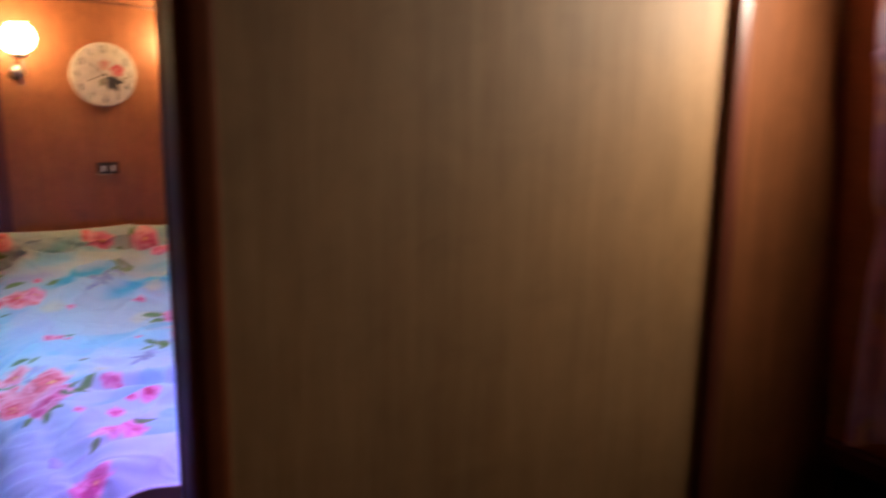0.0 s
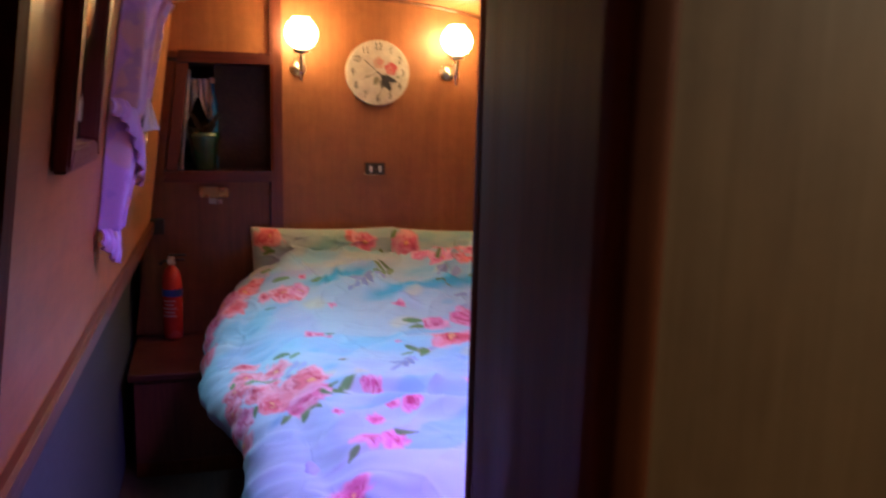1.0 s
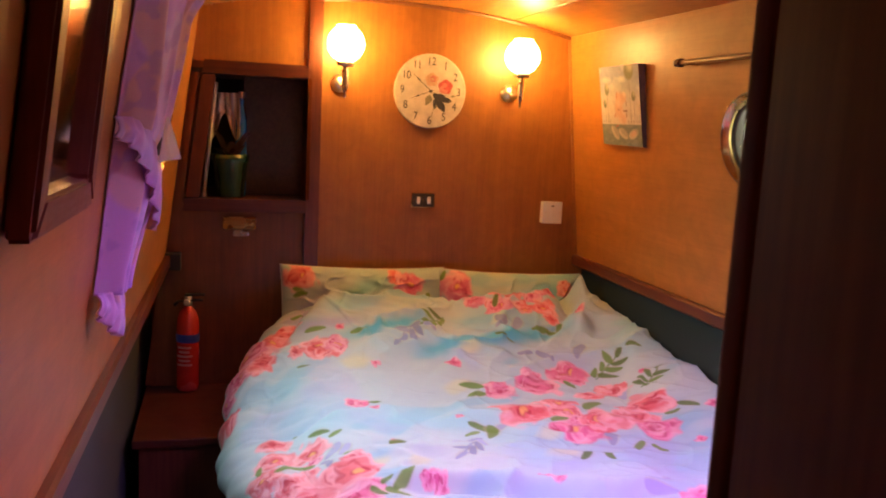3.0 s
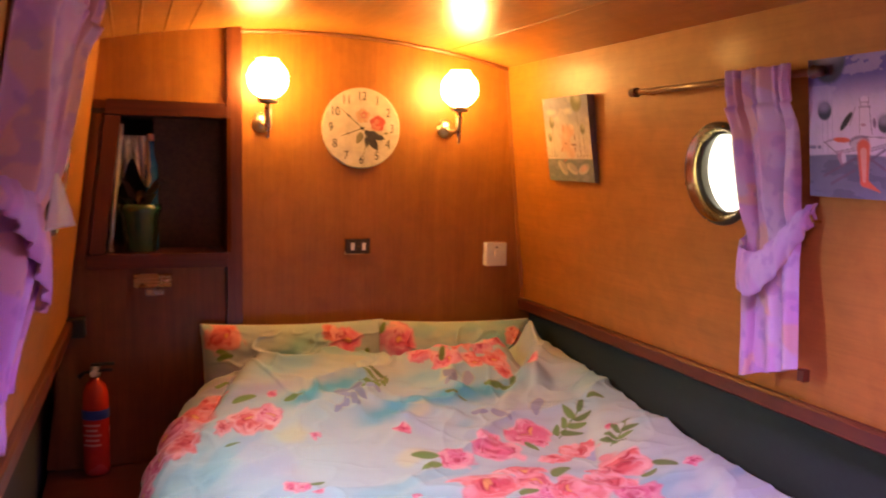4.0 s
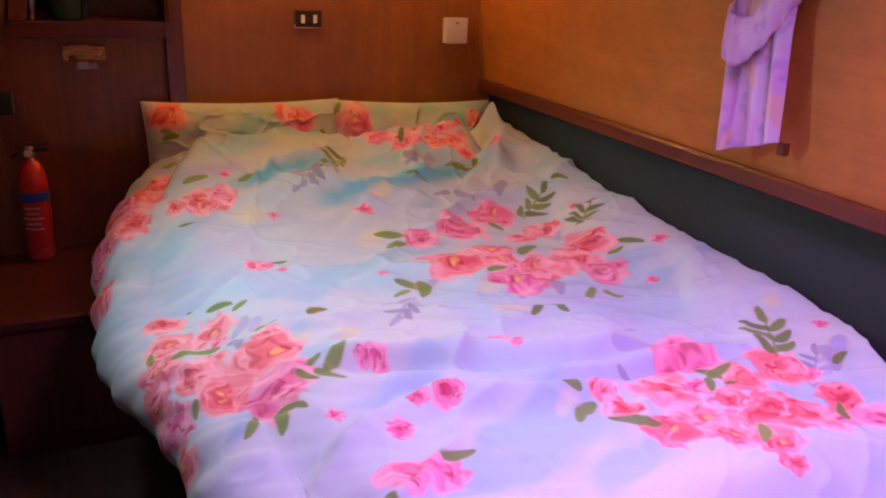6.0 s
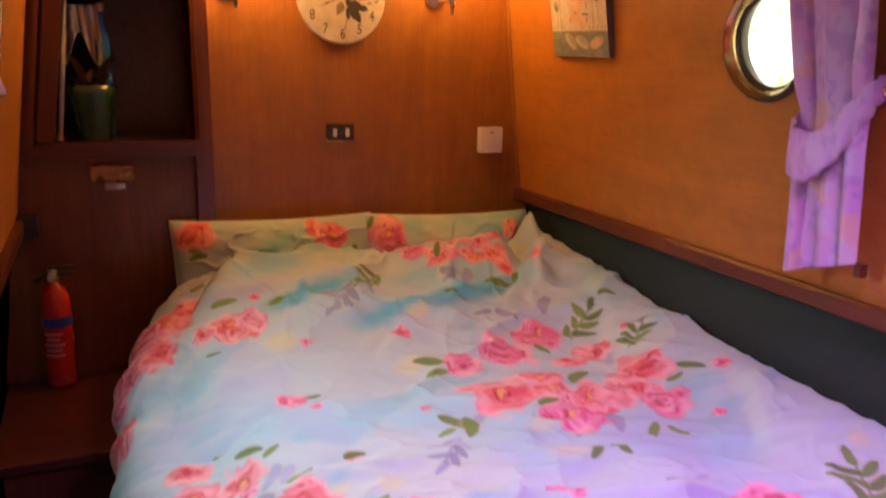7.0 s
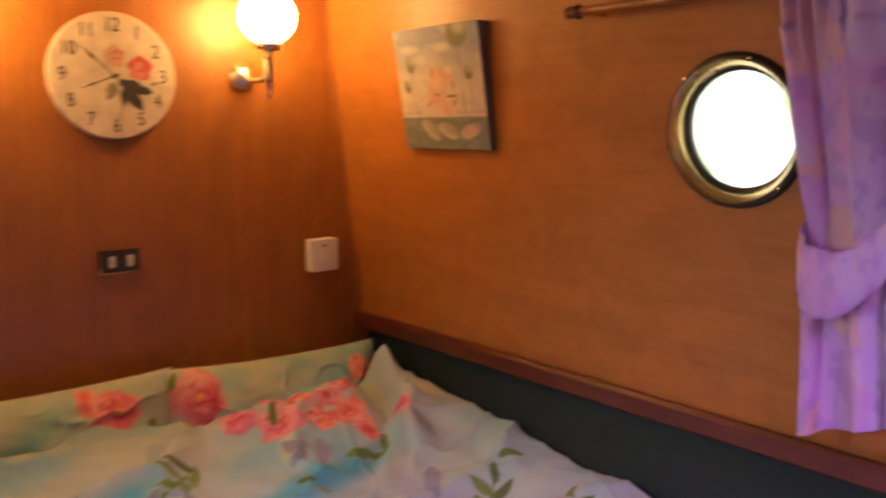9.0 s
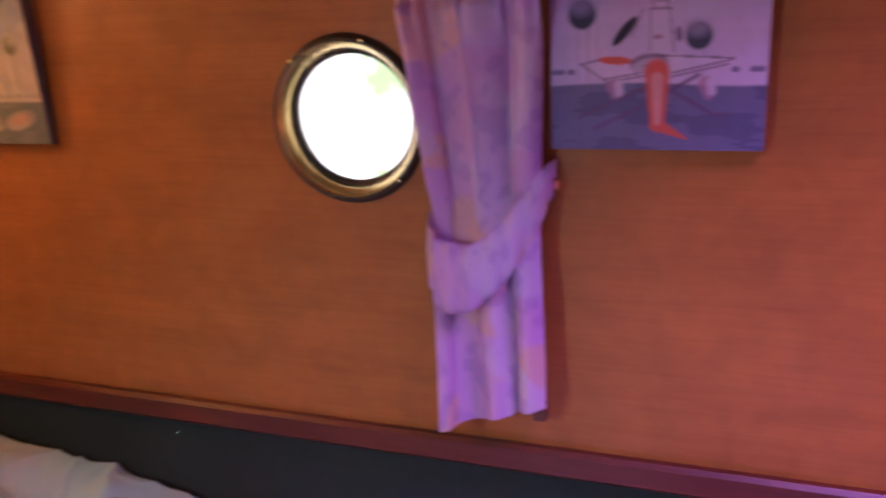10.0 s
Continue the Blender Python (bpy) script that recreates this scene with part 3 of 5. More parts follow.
def wall_clock():
    c = thing("wall_clock", "round cream wall clock printed with roses", "clock", at=(0, -0.003, 1.63))
    q = pose(0, 0, 0, 90)
    part("dial", lathe([(0, 0), (0.146, 0), (0.150, 0.003), (0.150, 0.016), (0.146, 0.020), (0, 0.020)], 72, q), M_FACE, c)
    for h in range(1, 13):
        a = radians(90 - 30 * h)
        m = pose(0.118 * math.cos(a), -0.0206, 0.118 * math.sin(a), 90)
        text_part(str(h), 0.046, m @ Matrix.Diagonal((0.82, 1.0, 1.0, 1.0)), M_INK, c)
    g = random.Random(11)

    def blot(name, x, z, r, mat, lift, sx=1.0, rot=0.0):
        out = []
        for k in range(28):
            a = 2 * math.pi * k / 28
            rr = r * (1 + 0.09 * math.sin(5 * a + rot) + g.uniform(-0.05, 0.05))
            u, v = rr * sx * math.cos(a), rr * math.sin(a)
            out.append((x + u * math.cos(rot) - v * math.sin(rot), z + u * math.sin(rot) + v * math.cos(rot)))
        part(name, prism(out, 0.0006, Matrix.Translation((0, -0.0203 - lift, 0)) @ q), mat, c)
    def leaf(x, z, ang, l, w, mat, lift):
        a = radians(ang)
        d, n = Vector((math.cos(a), math.sin(a))), Vector((-math.sin(a), math.cos(a)))
        side = [(0.0, 0.0), (0.12, 0.55), (0.3, 0.95), (0.5, 1.0), (0.7, 0.72), (0.88, 0.32), (1.0, 0.0), (0.88, -0.3), (0.7, -0.62), (0.5, -0.9), (0.3, -0.9), (0.12, -0.5)]
        part("leaf_print", prism([tuple(Vector((x, z)) + d * (t * l) + n * (k * w + 0.0012 * g.uniform(-1, 1))) for t, k in side], 0.0005, Matrix.Translation((0, -0.0202 - lift, 0)) @ q), mat, c)
    for k, (x, z, ang, l, w) in enumerate(((0.022, -0.012, -28, 0.066, 0.015), (0.030, -0.030, -58, 0.062, 0.016), (0.026, -0.024, -100, 0.050, 0.012), (0.058, -0.030, -12, 0.034, 0.010), (0.010, -0.008, -40, 0.045, 0.012))):
        leaf(x, z, ang, l, w, M_LEAFPRINT, 0.0002 + 0.0002 * k)
    leaf(0.0, -0.014, -112, 0.048, 0.014, M_PALELEAF, 0.0002)
    leaf(0.085, -0.018, 10, 0.022, 0.005, M_PALELEAF, 0.0002)
    part("stem_print", tube([(0.026, -0.0204, -0.050), (0.014, -0.0204, -0.075), (0.008, -0.0204, -0.100), (0.009, -0.0204, -0.116)], 0.0014, 6), M_PALELEAF, c)
    blot("rose_print", 0.003, 0.046, 0.026, M_ROSE2, 0.0012)
    blot("rose_print", 0.061, 0.020, 0.029, M_ROSE, 0.0015)
    for k, (x, z, r) in enumerate(((0.056, 0.010, 0.018), (0.066, 0.024, 0.015), (0.058, 0.026, 0.009), (0.008, 0.050, 0.013), (0.006, 0.048, 0.006))):
        blot("petal_print", x, z, r, (M_ROSE3, M_ROSE, M_ROSE3, M_ROSE3, M_ROSE2)[k], 0.0019 + 0.0003 * k)
    for ang, l, w in ((139, 0.110, 0.0055), (201, 0.090, 0.006)):
        a = radians(ang)
        d, n = Vector((math.cos(a), math.sin(a))), Vector((-math.sin(a), math.cos(a)))
        out = [(-0.012, 1), (-0.012, -1), (0.52 * l, -0.8), (0.62 * l, -2.2), (0.74 * l, -0.7), (l, -0.2), (l, 0.2), (0.74 * l, 0.7), (0.62 * l, 2.2), (0.52 * l, 0.8)]
        part("hand", prism([tuple(d * t + n * (k * w * 0.25)) for t, k in out], 0.0012, Matrix.Translation((0, -0.0252, 0)) @ q), M_INK, c)
    part("hub", lathe([(0, 0.019), (0.006, 0.019), (0.006, 0.0285), (0, 0.0295)], 18, q), M_INK, c)


wall_clock()


def light_switch():
    s = thing("light_switch", "bronze double switch plate with two white rockers", "switch", at=(-0.006, -0.003, 1.184))
    part("rim", box((-0.050, -0.004, -0.031), (0.050, 0.0, 0.031), 0.0015), M_BRASS, s, "bright brass rim")
    part("plate", box((-0.047, -0.008, -0.028), (0.047, -0.0042, 0.028), 0.002), M_BRONZE, s)
    for x in (-0.022, 0.022):
        part("surround", box((x - 0.015, -0.011, -0.021), (x + 0.015, -0.008, 0.021), 0.001), M_BRONZE, s)
        part("rocker", box((x - 0.007, -0.016, -0.014), (x + 0.007, -0.011, 0.014), 0.002), M_WHITE, s, "white rocker")
    for x in (-0.043, 0.0, 0.043):
        part("screw", lathe([(0, 0), (0.0028, 0), (0.002, 0.0015), (0, 0.0018)], 10, Matrix.Translation((x, -0.008, 0.0)) @ pose(0, 0, 0, 90)), M_BRASS, s)


def surface_switch():
    s = thing("surface_switch_box", "white surface-mounted switch box beside the cabin side", "switch", at=(0.561, -0.003, 1.146))
    part("back_box", box((-0.044, -0.027, -0.046), (0.044, 0, 0.046), 0.004), M_WHITE, s)
    part("faceplate", box((-0.045, -0.036, -0.047), (0.045, -0.0275, 0.047), 0.004), M_WHITE, s)
    part("rocker", box((-0.008, -0.041, -0.014), (0.008, -0.0365, 0.014), 0.0015), M_WHITE, s)
    part("indicator", box((-0.006, -0.0375, 0.026), (0.006, -0.0362, 0.031), 0.0004), M_BRONZE, s, "small dark indicator slot")
    for x in (-0.03, 0.03):
        part("screw", lathe([(0, 0), (0.003, 0), (0.002, 0.001), (0, 0.0012)], 10, Matrix.Translation((x, -0.0362, 0)) @ pose(0, 0, 0, 90)), M_STEEL, s)


light_switch()
surface_switch()

# ---- portholes ----


def porthole(name, y, z, side):
    x = xr(z) if side > 0 else xl(y, z)
    tilt = math.degrees(math.atan(0.11 if side > 0 else 0.129))
    w = thing(name, "round brass porthole with bright daylight behind", "window", kind="structure")
    # local z points out of the room
    w.matrix_world = Matrix.Translation((x, y, z)) @ (pose(0, 0, 0, 0, 90 - tilt, 0) if side > 0 else pose(0, 0, 0, 0, -90 + tilt, 0))
    part("outer_ring", lathe([(0.121, 0.004), (0.121, -0.008), (0.125, -0.015), (0.131, -0.014), (0.137, -0.004), (0.138, 0.003), (0.121, 0.004)], 64), M_BRONZE, w, "dark bronze ring", True)
    part("liner", lathe([(0.125, -0.0165), (0.120, -0.010), (0.115, 0.002), (0.110, 0.013), (0.120, 0.016), (0.126, -0.012)], 64), M_BRASS, w, "bright brass liner", True)
    part("inner_ring", lathe([(0.121, 0.014), (0.110, 0.014), (0.104, 0.018), (0.103, 0.024), (0.122, 0.060)], 64), M_BRONZE, w, "dark inner rim", True)
    g = part("pane", lathe([(0, 0.019), (0.107, 0.019), (0.107, 0.023), (0, 0.023)], 48), M_GLASS, w)
    g.visible_shadow = False
    for k in range(6):
        a = k * math.pi / 3 + 0.3
        part("screw", lathe([(0, -0.0155), (0.0035, -0.0155), (0.003, -0.0175), (0, -0.018)], 10, Matrix.Translation((0.130 * math.cos(a), 0.130 * math.sin(a), 0))), M_BRASS, w)
    return w


porthole("window_1", PORT_Y, PORT_Z, 1)
porthole("window_2", LPORT_Y, 1.46, -1)
for name, x0, y0, y1 in (("backdrop_right", 1.5, -5.6, 1.0), ("backdrop_left", -1.9, -3.0, 1.0)):
    bm = bmesh.new()
    bm.faces.new([bm.verts.new(p) for p in ((x0, y0, 0.4), (x0, y1, 0.4), (x0, y1, 2.9), (x0, y0, 2.9))])
    setting(mesh_object(name, bm, M_OUTSIDE), "bright blurred greenery and sky outside", "backdrop")

# ---- canvases ----


def canvas(name, y, z, w, h, lean, label, paint):
    n = 150
    u, v = np.meshgrid(np.linspace(0, 1, n), np.linspace(0, 1, n))
    x = xr(z)
    top = thing(name, label, "painting", at=(x, y, z))
    th = 0.022
    pos = np.stack([np.full_like(u, -th - 0.002) - 0.11 * (0.5 - v) * h - lean * (0.5 - v), (0.5 - u) * w, (0.5 - v) * h], -1)
    sheet("picture", pos, M_CANVAS, np.clip(paint(u, v), 0, 1), top)
    bm = bmesh.new()
    d = (0.11 * 0.5 * h + lean * 0.5)
    front = [bm.verts.new(p) for p in ((-th - 0.0015 - d, w / 2, h / 2), (-th - 0.0015 - d, -w / 2, h / 2), (-th - 0.0015 + d, -w / 2, -h / 2), (-th - 0.0015 + d, w / 2, -h / 2))]
    e = 0.11 * 0.5 * h
    back = [bm.verts.new(p) for p in ((-0.001 - e, w / 2, h / 2), (-0.001 - e, -w / 2, h / 2), (-0.001 + e, -w / 2, -h / 2), (-0.001 + e, w / 2, -h / 2))]
    bm.faces.new(back)
    bm.faces.new(front)
    for i in range(4):
        bm.faces.new((front[i], front[(i + 1) % 4], back[(i + 1) % 4], back[i]))
    part("stretcher", bm, plain("canvas_edge", (0.16, 0.13, 0.12), 0.8, 0.0, 0.2, 90.0, 0.1), top, "grey painted canvas edge")
    return top


def ell(u, v, cu, cv, a, b, rot=0.0, soft=0.12):
    du, dv = u - cu, v - cv
    x = (du * math.cos(rot) + dv * math.sin(rot)) / a
    y = (-du * math.sin(rot) + dv * math.cos(rot)) / b
    return 1 - smooth(np.hypot(x, y), 1 - soft, 1 + soft)


def seg(u, v, a, b, w, w2=None):
    d = np.array(b) - np.array(a)
    s = np.clip(((u - a[0]) * d[0] + (v - a[1]) * d[1]) / (d @ d), 0, 1)
    r = np.hypot(u - a[0] - s * d[0], v - a[1] - s * d[1])
    ww = w + (0 if w2 is None else (w2 - w) * s)
    return 1 - smooth(r, ww * 0.7, ww * 1.2)


def paint_small(u, v):
    c = np.ones(u.shape + (3,)) * np.array((0.29, 0.31, 0.40))
    c = lay(c, smooth(v, 0.10, 0.55), (0.62, 0.54, 0.46))
    for cu, cv, a in ((0.18, 0.17, 0.11), (0.58, 0.17, 0.09), (0.30, 0.26, 0.07)):
        c = lay(c, ell(u, v, cu, cv, a, 0.035, 0.05, 0.7), (0.58, 0.54, 0.50), 0.7)
    c = lay(c, smooth(fbm(u * 9, v * 12, 3), 0.2, 0.6), (0.66, 0.60, 0.54), 0.3)
    ground = smooth(v, 0.725, 0.74)
    c = lay(c, ground, (0.19, 0.22, 0.19))
    c = lay(c, ground * smooth(fbm(u * 6, v * 22, 6), 0.1, 0.5), (0.28, 0.29, 0.26), 0.7)
    olive, pale, peach, rust = (0.19, 0.20, 0.12), (0.52, 0.50, 0.38), (0.68, 0.40, 0.27), (0.46, 0.13, 0.08)
    for cu, cv, rx, ry in ((0.175, 0.29, 0.055, 0.075), (0.11, 0.47, 0.042, 0.055), (0.85, 0.385, 0.050, 0.058), (0.76, 0.07, 0.115, 0.115)):
        c = lay(c, seg(u, v, (cu, cv), (cu + 0.01, 0.70), 0.0055), (0.26, 0.23, 0.18), 0.8)
        c = lay(c, ell(u, v, cu, cv, rx, ry, 0.0, 0.2), olive)
        c = lay(c, ell(u, v, cu + 0.3 * rx, cv - 0.5 * ry, rx * 0.6, ry * 0.55, 0, 0.7), pale, 0.7)
    for cu in (0.05, 0.11, 0.17, 0.23, 0.70, 0.76, 0.83, 0.90, 0.96):
        c = lay(c, ell(u, v, cu, 0.695, 0.009, 0.018, 0.3), (0.20, 0.17, 0.13), 0.8)
    for cu, cv, rx, ry, k in ((0.51, 0.42, 0.10, 0.09, 0.85), (0.47, 0.53, 0.12, 0.09, 0.8), (0.54, 0.63, 0.11, 0.09, 0.8), (0.60, 0.40, 0.07, 0.06, 0.8), (0.40, 0.58, 0.05, 0.08, 0.7)):
        c = lay(c, ell(u + 0.03 * fbm(u * 12, v * 12, 8, 2), v, cu, cv, rx, ry, 0.3, 0.4), peach, k)
    for cu, cv in ((0.47, 0.47), (0.57, 0.58), (0.50, 0.68), (0.62, 0.36)):
        c = lay(c, ell(u, v, cu, cv, 0.045, 0.03, 0.5, 0.6), (0.72, 0.52, 0.40), 0.8)
    for a, b in (((0.58, 0.565), (0.68, 0.565)), ((0.66, 0.45), (0.665, 0.50)), ((0.66, 0.60), (0.655, 0.64)), ((0.35, 0.64), (0.37, 0.60)), ((0.45, 0.545), (0.47, 0.55)), ((0.38, 0.76), (0.44, 0.74)), ((0.42, 0.40), (0.44, 0.33))):
        c = lay(c, seg(u, v, a, b, 0.010), rust if a[0] < 0.45 else (0.20, 0.07, 0.05), 0.85)
    for cu, cv, rot in ((0.34, 0.84, 0.7), (0.55, 0.85, 0.4), (0.80, 0.85, -0.3)):
        c = lay(c, ell(u, v, cu, cv, 0.12, 0.055, rot, 0.15), (0.58, 0.50, 0.38), 0.85)
        c = lay(c, ell(u, v, cu + 0.02, cv - 0.02, 0.10, 0.040, rot, 0.2), (0.36, 0.33, 0.27), 0.85)
    c = lay(c, ell(u, v, 0.80, 0.845, 0.08, 0.035, -0.3, 0.3), peach, 0.75)
    return c * (0.84 + 0.07 * fbm(u * 40, v * 40, 5))[..., None]


def paint_large(u, v):
    c = np.ones(u.shape + (3,)) * np.array((0.62, 0.48, 0.68))
    c = lay(c, 1 - smooth(v, 0.10, 0.40), (0.10, 0.08, 0.32))
    c = lay(c, (fbm(u * 7, v * 20, 13) > 0.3) * 1.0, (0.60, 0.50, 0.66), 0.3)
    ground = smooth(v + 0.01 * np.sin(u * 5), 0.69, 0.705)
    c = lay(c, ground, (0.15, 0.14, 0.25))
    c = lay(c, ground * (fbm(u * 7, v * 34, 17) > 0.15), (0.08, 0.08, 0.16), 0.6)
    for cu, cv, r in ((0.20, 0.03, 0.15), (0.155, 0.375, 0.066), (0.695, 0.485, 0.060)):
        c = lay(c, seg(u, v, (cu - 0.02, cv), (cu - 0.02, 0.68), 0.003), (0.36, 0.27, 0.44), 0.6)
        c = lay(c, seg(u, v, (cu + 0.03, cv), (cu + 0.03, 0.68), 0.003), (0.36, 0.27, 0.44), 0.6)
        c = lay(c, ell(u, v, cu, cv, r, r, 0, 0.15), (0.045, 0.05, 0.075))
        c = lay(c, ell(u, v, cu - 0.008, cv - r * 0.55, r * 0.85, r * 0.6, 0, 0.7), (0.30, 0.25, 0.40), 0.85)
    for cu in (0.02, 0.05, 0.10, 0.86, 0.94, 0.97):
        c = lay(c, ell(u, v, cu, 0.635, 0.020, 0.013), (0.22, 0.17, 0.32))
    pale, line, red = (0.66, 0.52, 0.70), (0.14, 0.08, 0.16), (0.66, 0.11, 0.07)
    c = lay(c, seg(u, v, (0.52, 0.33), (0.52, 0.56), 0.046), pale)
    for a, b in (((0.475, 0.36), (0.475, 0.54)), ((0.56, 0.36), (0.585, 0.55)), ((0.475, 0.30), (0.49, 0.355)), ((0.56, 0.30), (0.55, 0.355)), ((0.47, 0.36), (0.57, 0.36)), ((0.44, 0.36), (0.39, 0.48)), ((0.49, 0.33), (0.55, 0.33))):
        c = lay(c, seg(u, v, a, b, 0.0045), line, 0.65)
    c = lay(c, ell(u, v, 0.51, 0.485, 0.022, 0.011), (0.40, 0.16, 0.26), 0.8)
    c = lay(c, ell(u, v, 0.357, 0.455, 0.083, 0.024, -0.85), (0.02, 0.015, 0.025))
    c = lay(c, ell(u, v, 0.605, 0.475, 0.035, 0.014, 1.45), (0.16, 0.08, 0.18), 0.9)
    # long pale wing with drawn outlines
    c = lay(c, seg(u, v, (0.24, 0.63), (0.46, 0.635), 0.042, 0.030), pale)
    c = lay(c, seg(u, v, (0.55, 0.60), (0.84, 0.605), 0.045, 0.014), pale)
    for a, b in (((0.15, 0.60), (0.27, 0.68)), ((0.27, 0.685), (0.46, 0.655)), ((0.15, 0.60), (0.24, 0.58)), ((0.27, 0.668), (0.46, 0.64)), ((0.50, 0.565), (0.85, 0.585)), ((0.85, 0.59), (0.58, 0.645)), ((0.83, 0.61), (0.58, 0.662))):
        c = lay(c, seg(u, v, a, b, 0.0048), line, 0.75)
    c = lay(c, ell(u, v, 0.315, 0.585, 0.080, 0.019, 0.06), red)
    c = lay(c, ell(u, v, 0.47, 0.60, 0.088, 0.044, -0.1), line, 0.75)
    c = lay(c, ell(u, v, 0.475, 0.612, 0.080, 0.034, -0.1), (0.50, 0.40, 0.54))
    c = lay(c, seg(u, v, (0.45, 0.61), (0.50, 0.605), 0.004), line, 0.6)
    for cu, cv in ((0.31, 0.725), (0.735, 0.72)):
        c = lay(c, seg(u, v, (cu, cv - 0.02), (cu + 0.01, cv + 0.03), 0.040, 0.02), (0.44, 0.22, 0.34), 0.8)
        c = lay(c, seg(u, v, (cu + 0.02, cv - 0.03), (cu + 0.025, cv + 0.01), 0.022), pale, 0.8)
    for a, b in (((0.44, 0.715), (0.145, 0.845)), ((0.43, 0.80), (0.215, 0.90)), ((0.57, 0.72), (0.77, 0.835)), ((0.77, 0.835), (0.84, 0.835)), ((0.58, 0.72), (0.70, 0.655))):
        c = lay(c, seg(u, v, a, b, 0.010), line, 0.8)
    c = lay(c, seg(u, v, (0.51, 0.64), (0.515, 0.88), 0.062, 0.036), red)
    c = lay(c, seg(u, v, (0.51, 0.88), (0.65, 0.945), 0.034, 0.005), red)
    c = lay(c, seg(u, v, (0.51, 0.67), (0.515, 0.87), 0.030, 0.016), (0.72, 0.36, 0.34), 0.75)
    return c * (1.08 + 0.06 * fbm(u * 40, v * 40, 15))[..., None]


canvas("canvas_painting", -0.500, 1.600, 0.315, 0.290, 0.014, "small canvas painting in greys and greens with pink shapes", paint_small)
canvas("canvas_painting", -1.752, 1.608, 0.290, 0.298, 0.0, "canvas painting of pale and red shapes under a violet sky", paint_large)

# ---- curtains ----


def curtain_print(s, h):
    """Soft lilac cloth with blocky peach and paler patches."""
    c = np.ones(s.shape + (3,)) * np.array((0.76, 0.46, 0.80))
    c = lay(c, smooth(fbm(s * 16, h * 13, 21, 3), 0.10, 0.26), (0.84, 0.54, 0.54), 0.9)
    c = lay(c, smooth(fbm(s * 20, h * 18, 22, 3), 0.15, 0.35), (0.78, 0.62, 0.88), 0.8)
    c = lay(c, smooth(fbm(s * 70, h * 60, 23, 3), 0.2, 0.4), (0.52, 0.30, 0.68), 0.5)
    return np.clip(c, 0, 1)


def curtain(name, side, wall_y, top_y, bot_y, z_top, z_tie, z_bot, waist, group):
    """A gathered curtain tied back at z_tie; y ranges at the heading, the hem and the waist."""
    rows, cols = 150, 160
    v, u = np.meshgrid(np.linspace(0, 1, rows), np.linspace(0, 1, cols), indexing="ij")
    z = z_top + (z_bot + (0.055 * u if side > 0 else 0.0) - z_top) * v
    vt = (z_top - z_tie) / (z_top - z_bot)
    k = np.where(v < vt, smooth(v, 0.1, vt), 1.0)
    low = smooth(v, vt + 0.02, 1.0)
    y0 = top_y[0] * (1 - k) + waist[0] * k
    y1 = top_y[1] * (1 - k) + waist[1] * k
    y0, y1 = y0 * (1 - low) + bot_y[0] * low, y1 * (1 - low) + bot_y[1] * low
    uu = u + 0.03 * np.sin(u * 21) + 0.02 * fbm(u * 6, v * 3, 31)
    y = y0 + (y1 - y0) * uu
    pinch = 1 - 0.55 * np.exp(-((v - vt) / 0.06) ** 2) - 0.25 * (v < 0.12)
    heading = 1 - smooth(v, 0.06, 0.22)
    soft_u = u + 0.05 * np.sin(u * 6.1 + v * 1.3) + 0.035 * fbm(u * 3, v * 2, 32, 2)
    depth = 0.019 * np.sin(soft_u * 2 * np.pi * 2.3 + 0.9 * np.sin(v * 3.1) + 0.7) + 0.008 * fbm(u * 6, v * 1.6, 33) + 0.004 * fbm(u * 12, v * 7, 34) + (0.004 if side < 0 else 0.0015) * np.sin(soft_u * 2 * np.pi * 7.3 + 4 * v) + 0.014 * heading * np.sin(u * 2 * np.pi * 8 + 2 * np.sin(u * 7))
    x = 0.012 + (depth + 0.026) * pinch * 0.8 + 0.01 * low + 0.022 * heading
    if side > 0:
        xx = xr(1.70) - 0.012 - x + (xr(z) - xr(1.70)) * 0.75
    else:
        x = x * (0.12 + 0.88 * smooth(1 - u, 0.0, 0.16)) * (1 - 0.5 * low)
        xx = xl(y, 1.70) + 0.012 * smooth(1 - u, 0.0, 0.16) + 0.002 + x + (xl(y, z) - xl(y, 1.70)) * (1.0 - 0.15 * smooth(1 - u, 0.0, 0.16))
    c = thing(name, "lilac floral curtain tied back beside a porthole", "curtain", group, at=(0, 0, 0))
    sheet("drape", np.stack([xx, y, z], -1), M_CURTAIN, curtain_print(u * (0.26 if side > 0 else 0.40), z), c, 0.002)
    return c, (lambda yy, zz: (xr(zz) if side > 0 else xl(yy, zz)))


cr, _ = curtain("curtain", 1, -1.6, (-1.392, -1.598), (-1.432, -1.598), 1.750, 1.345, 1.000, (-1.428, -1.590), "tied curtains")


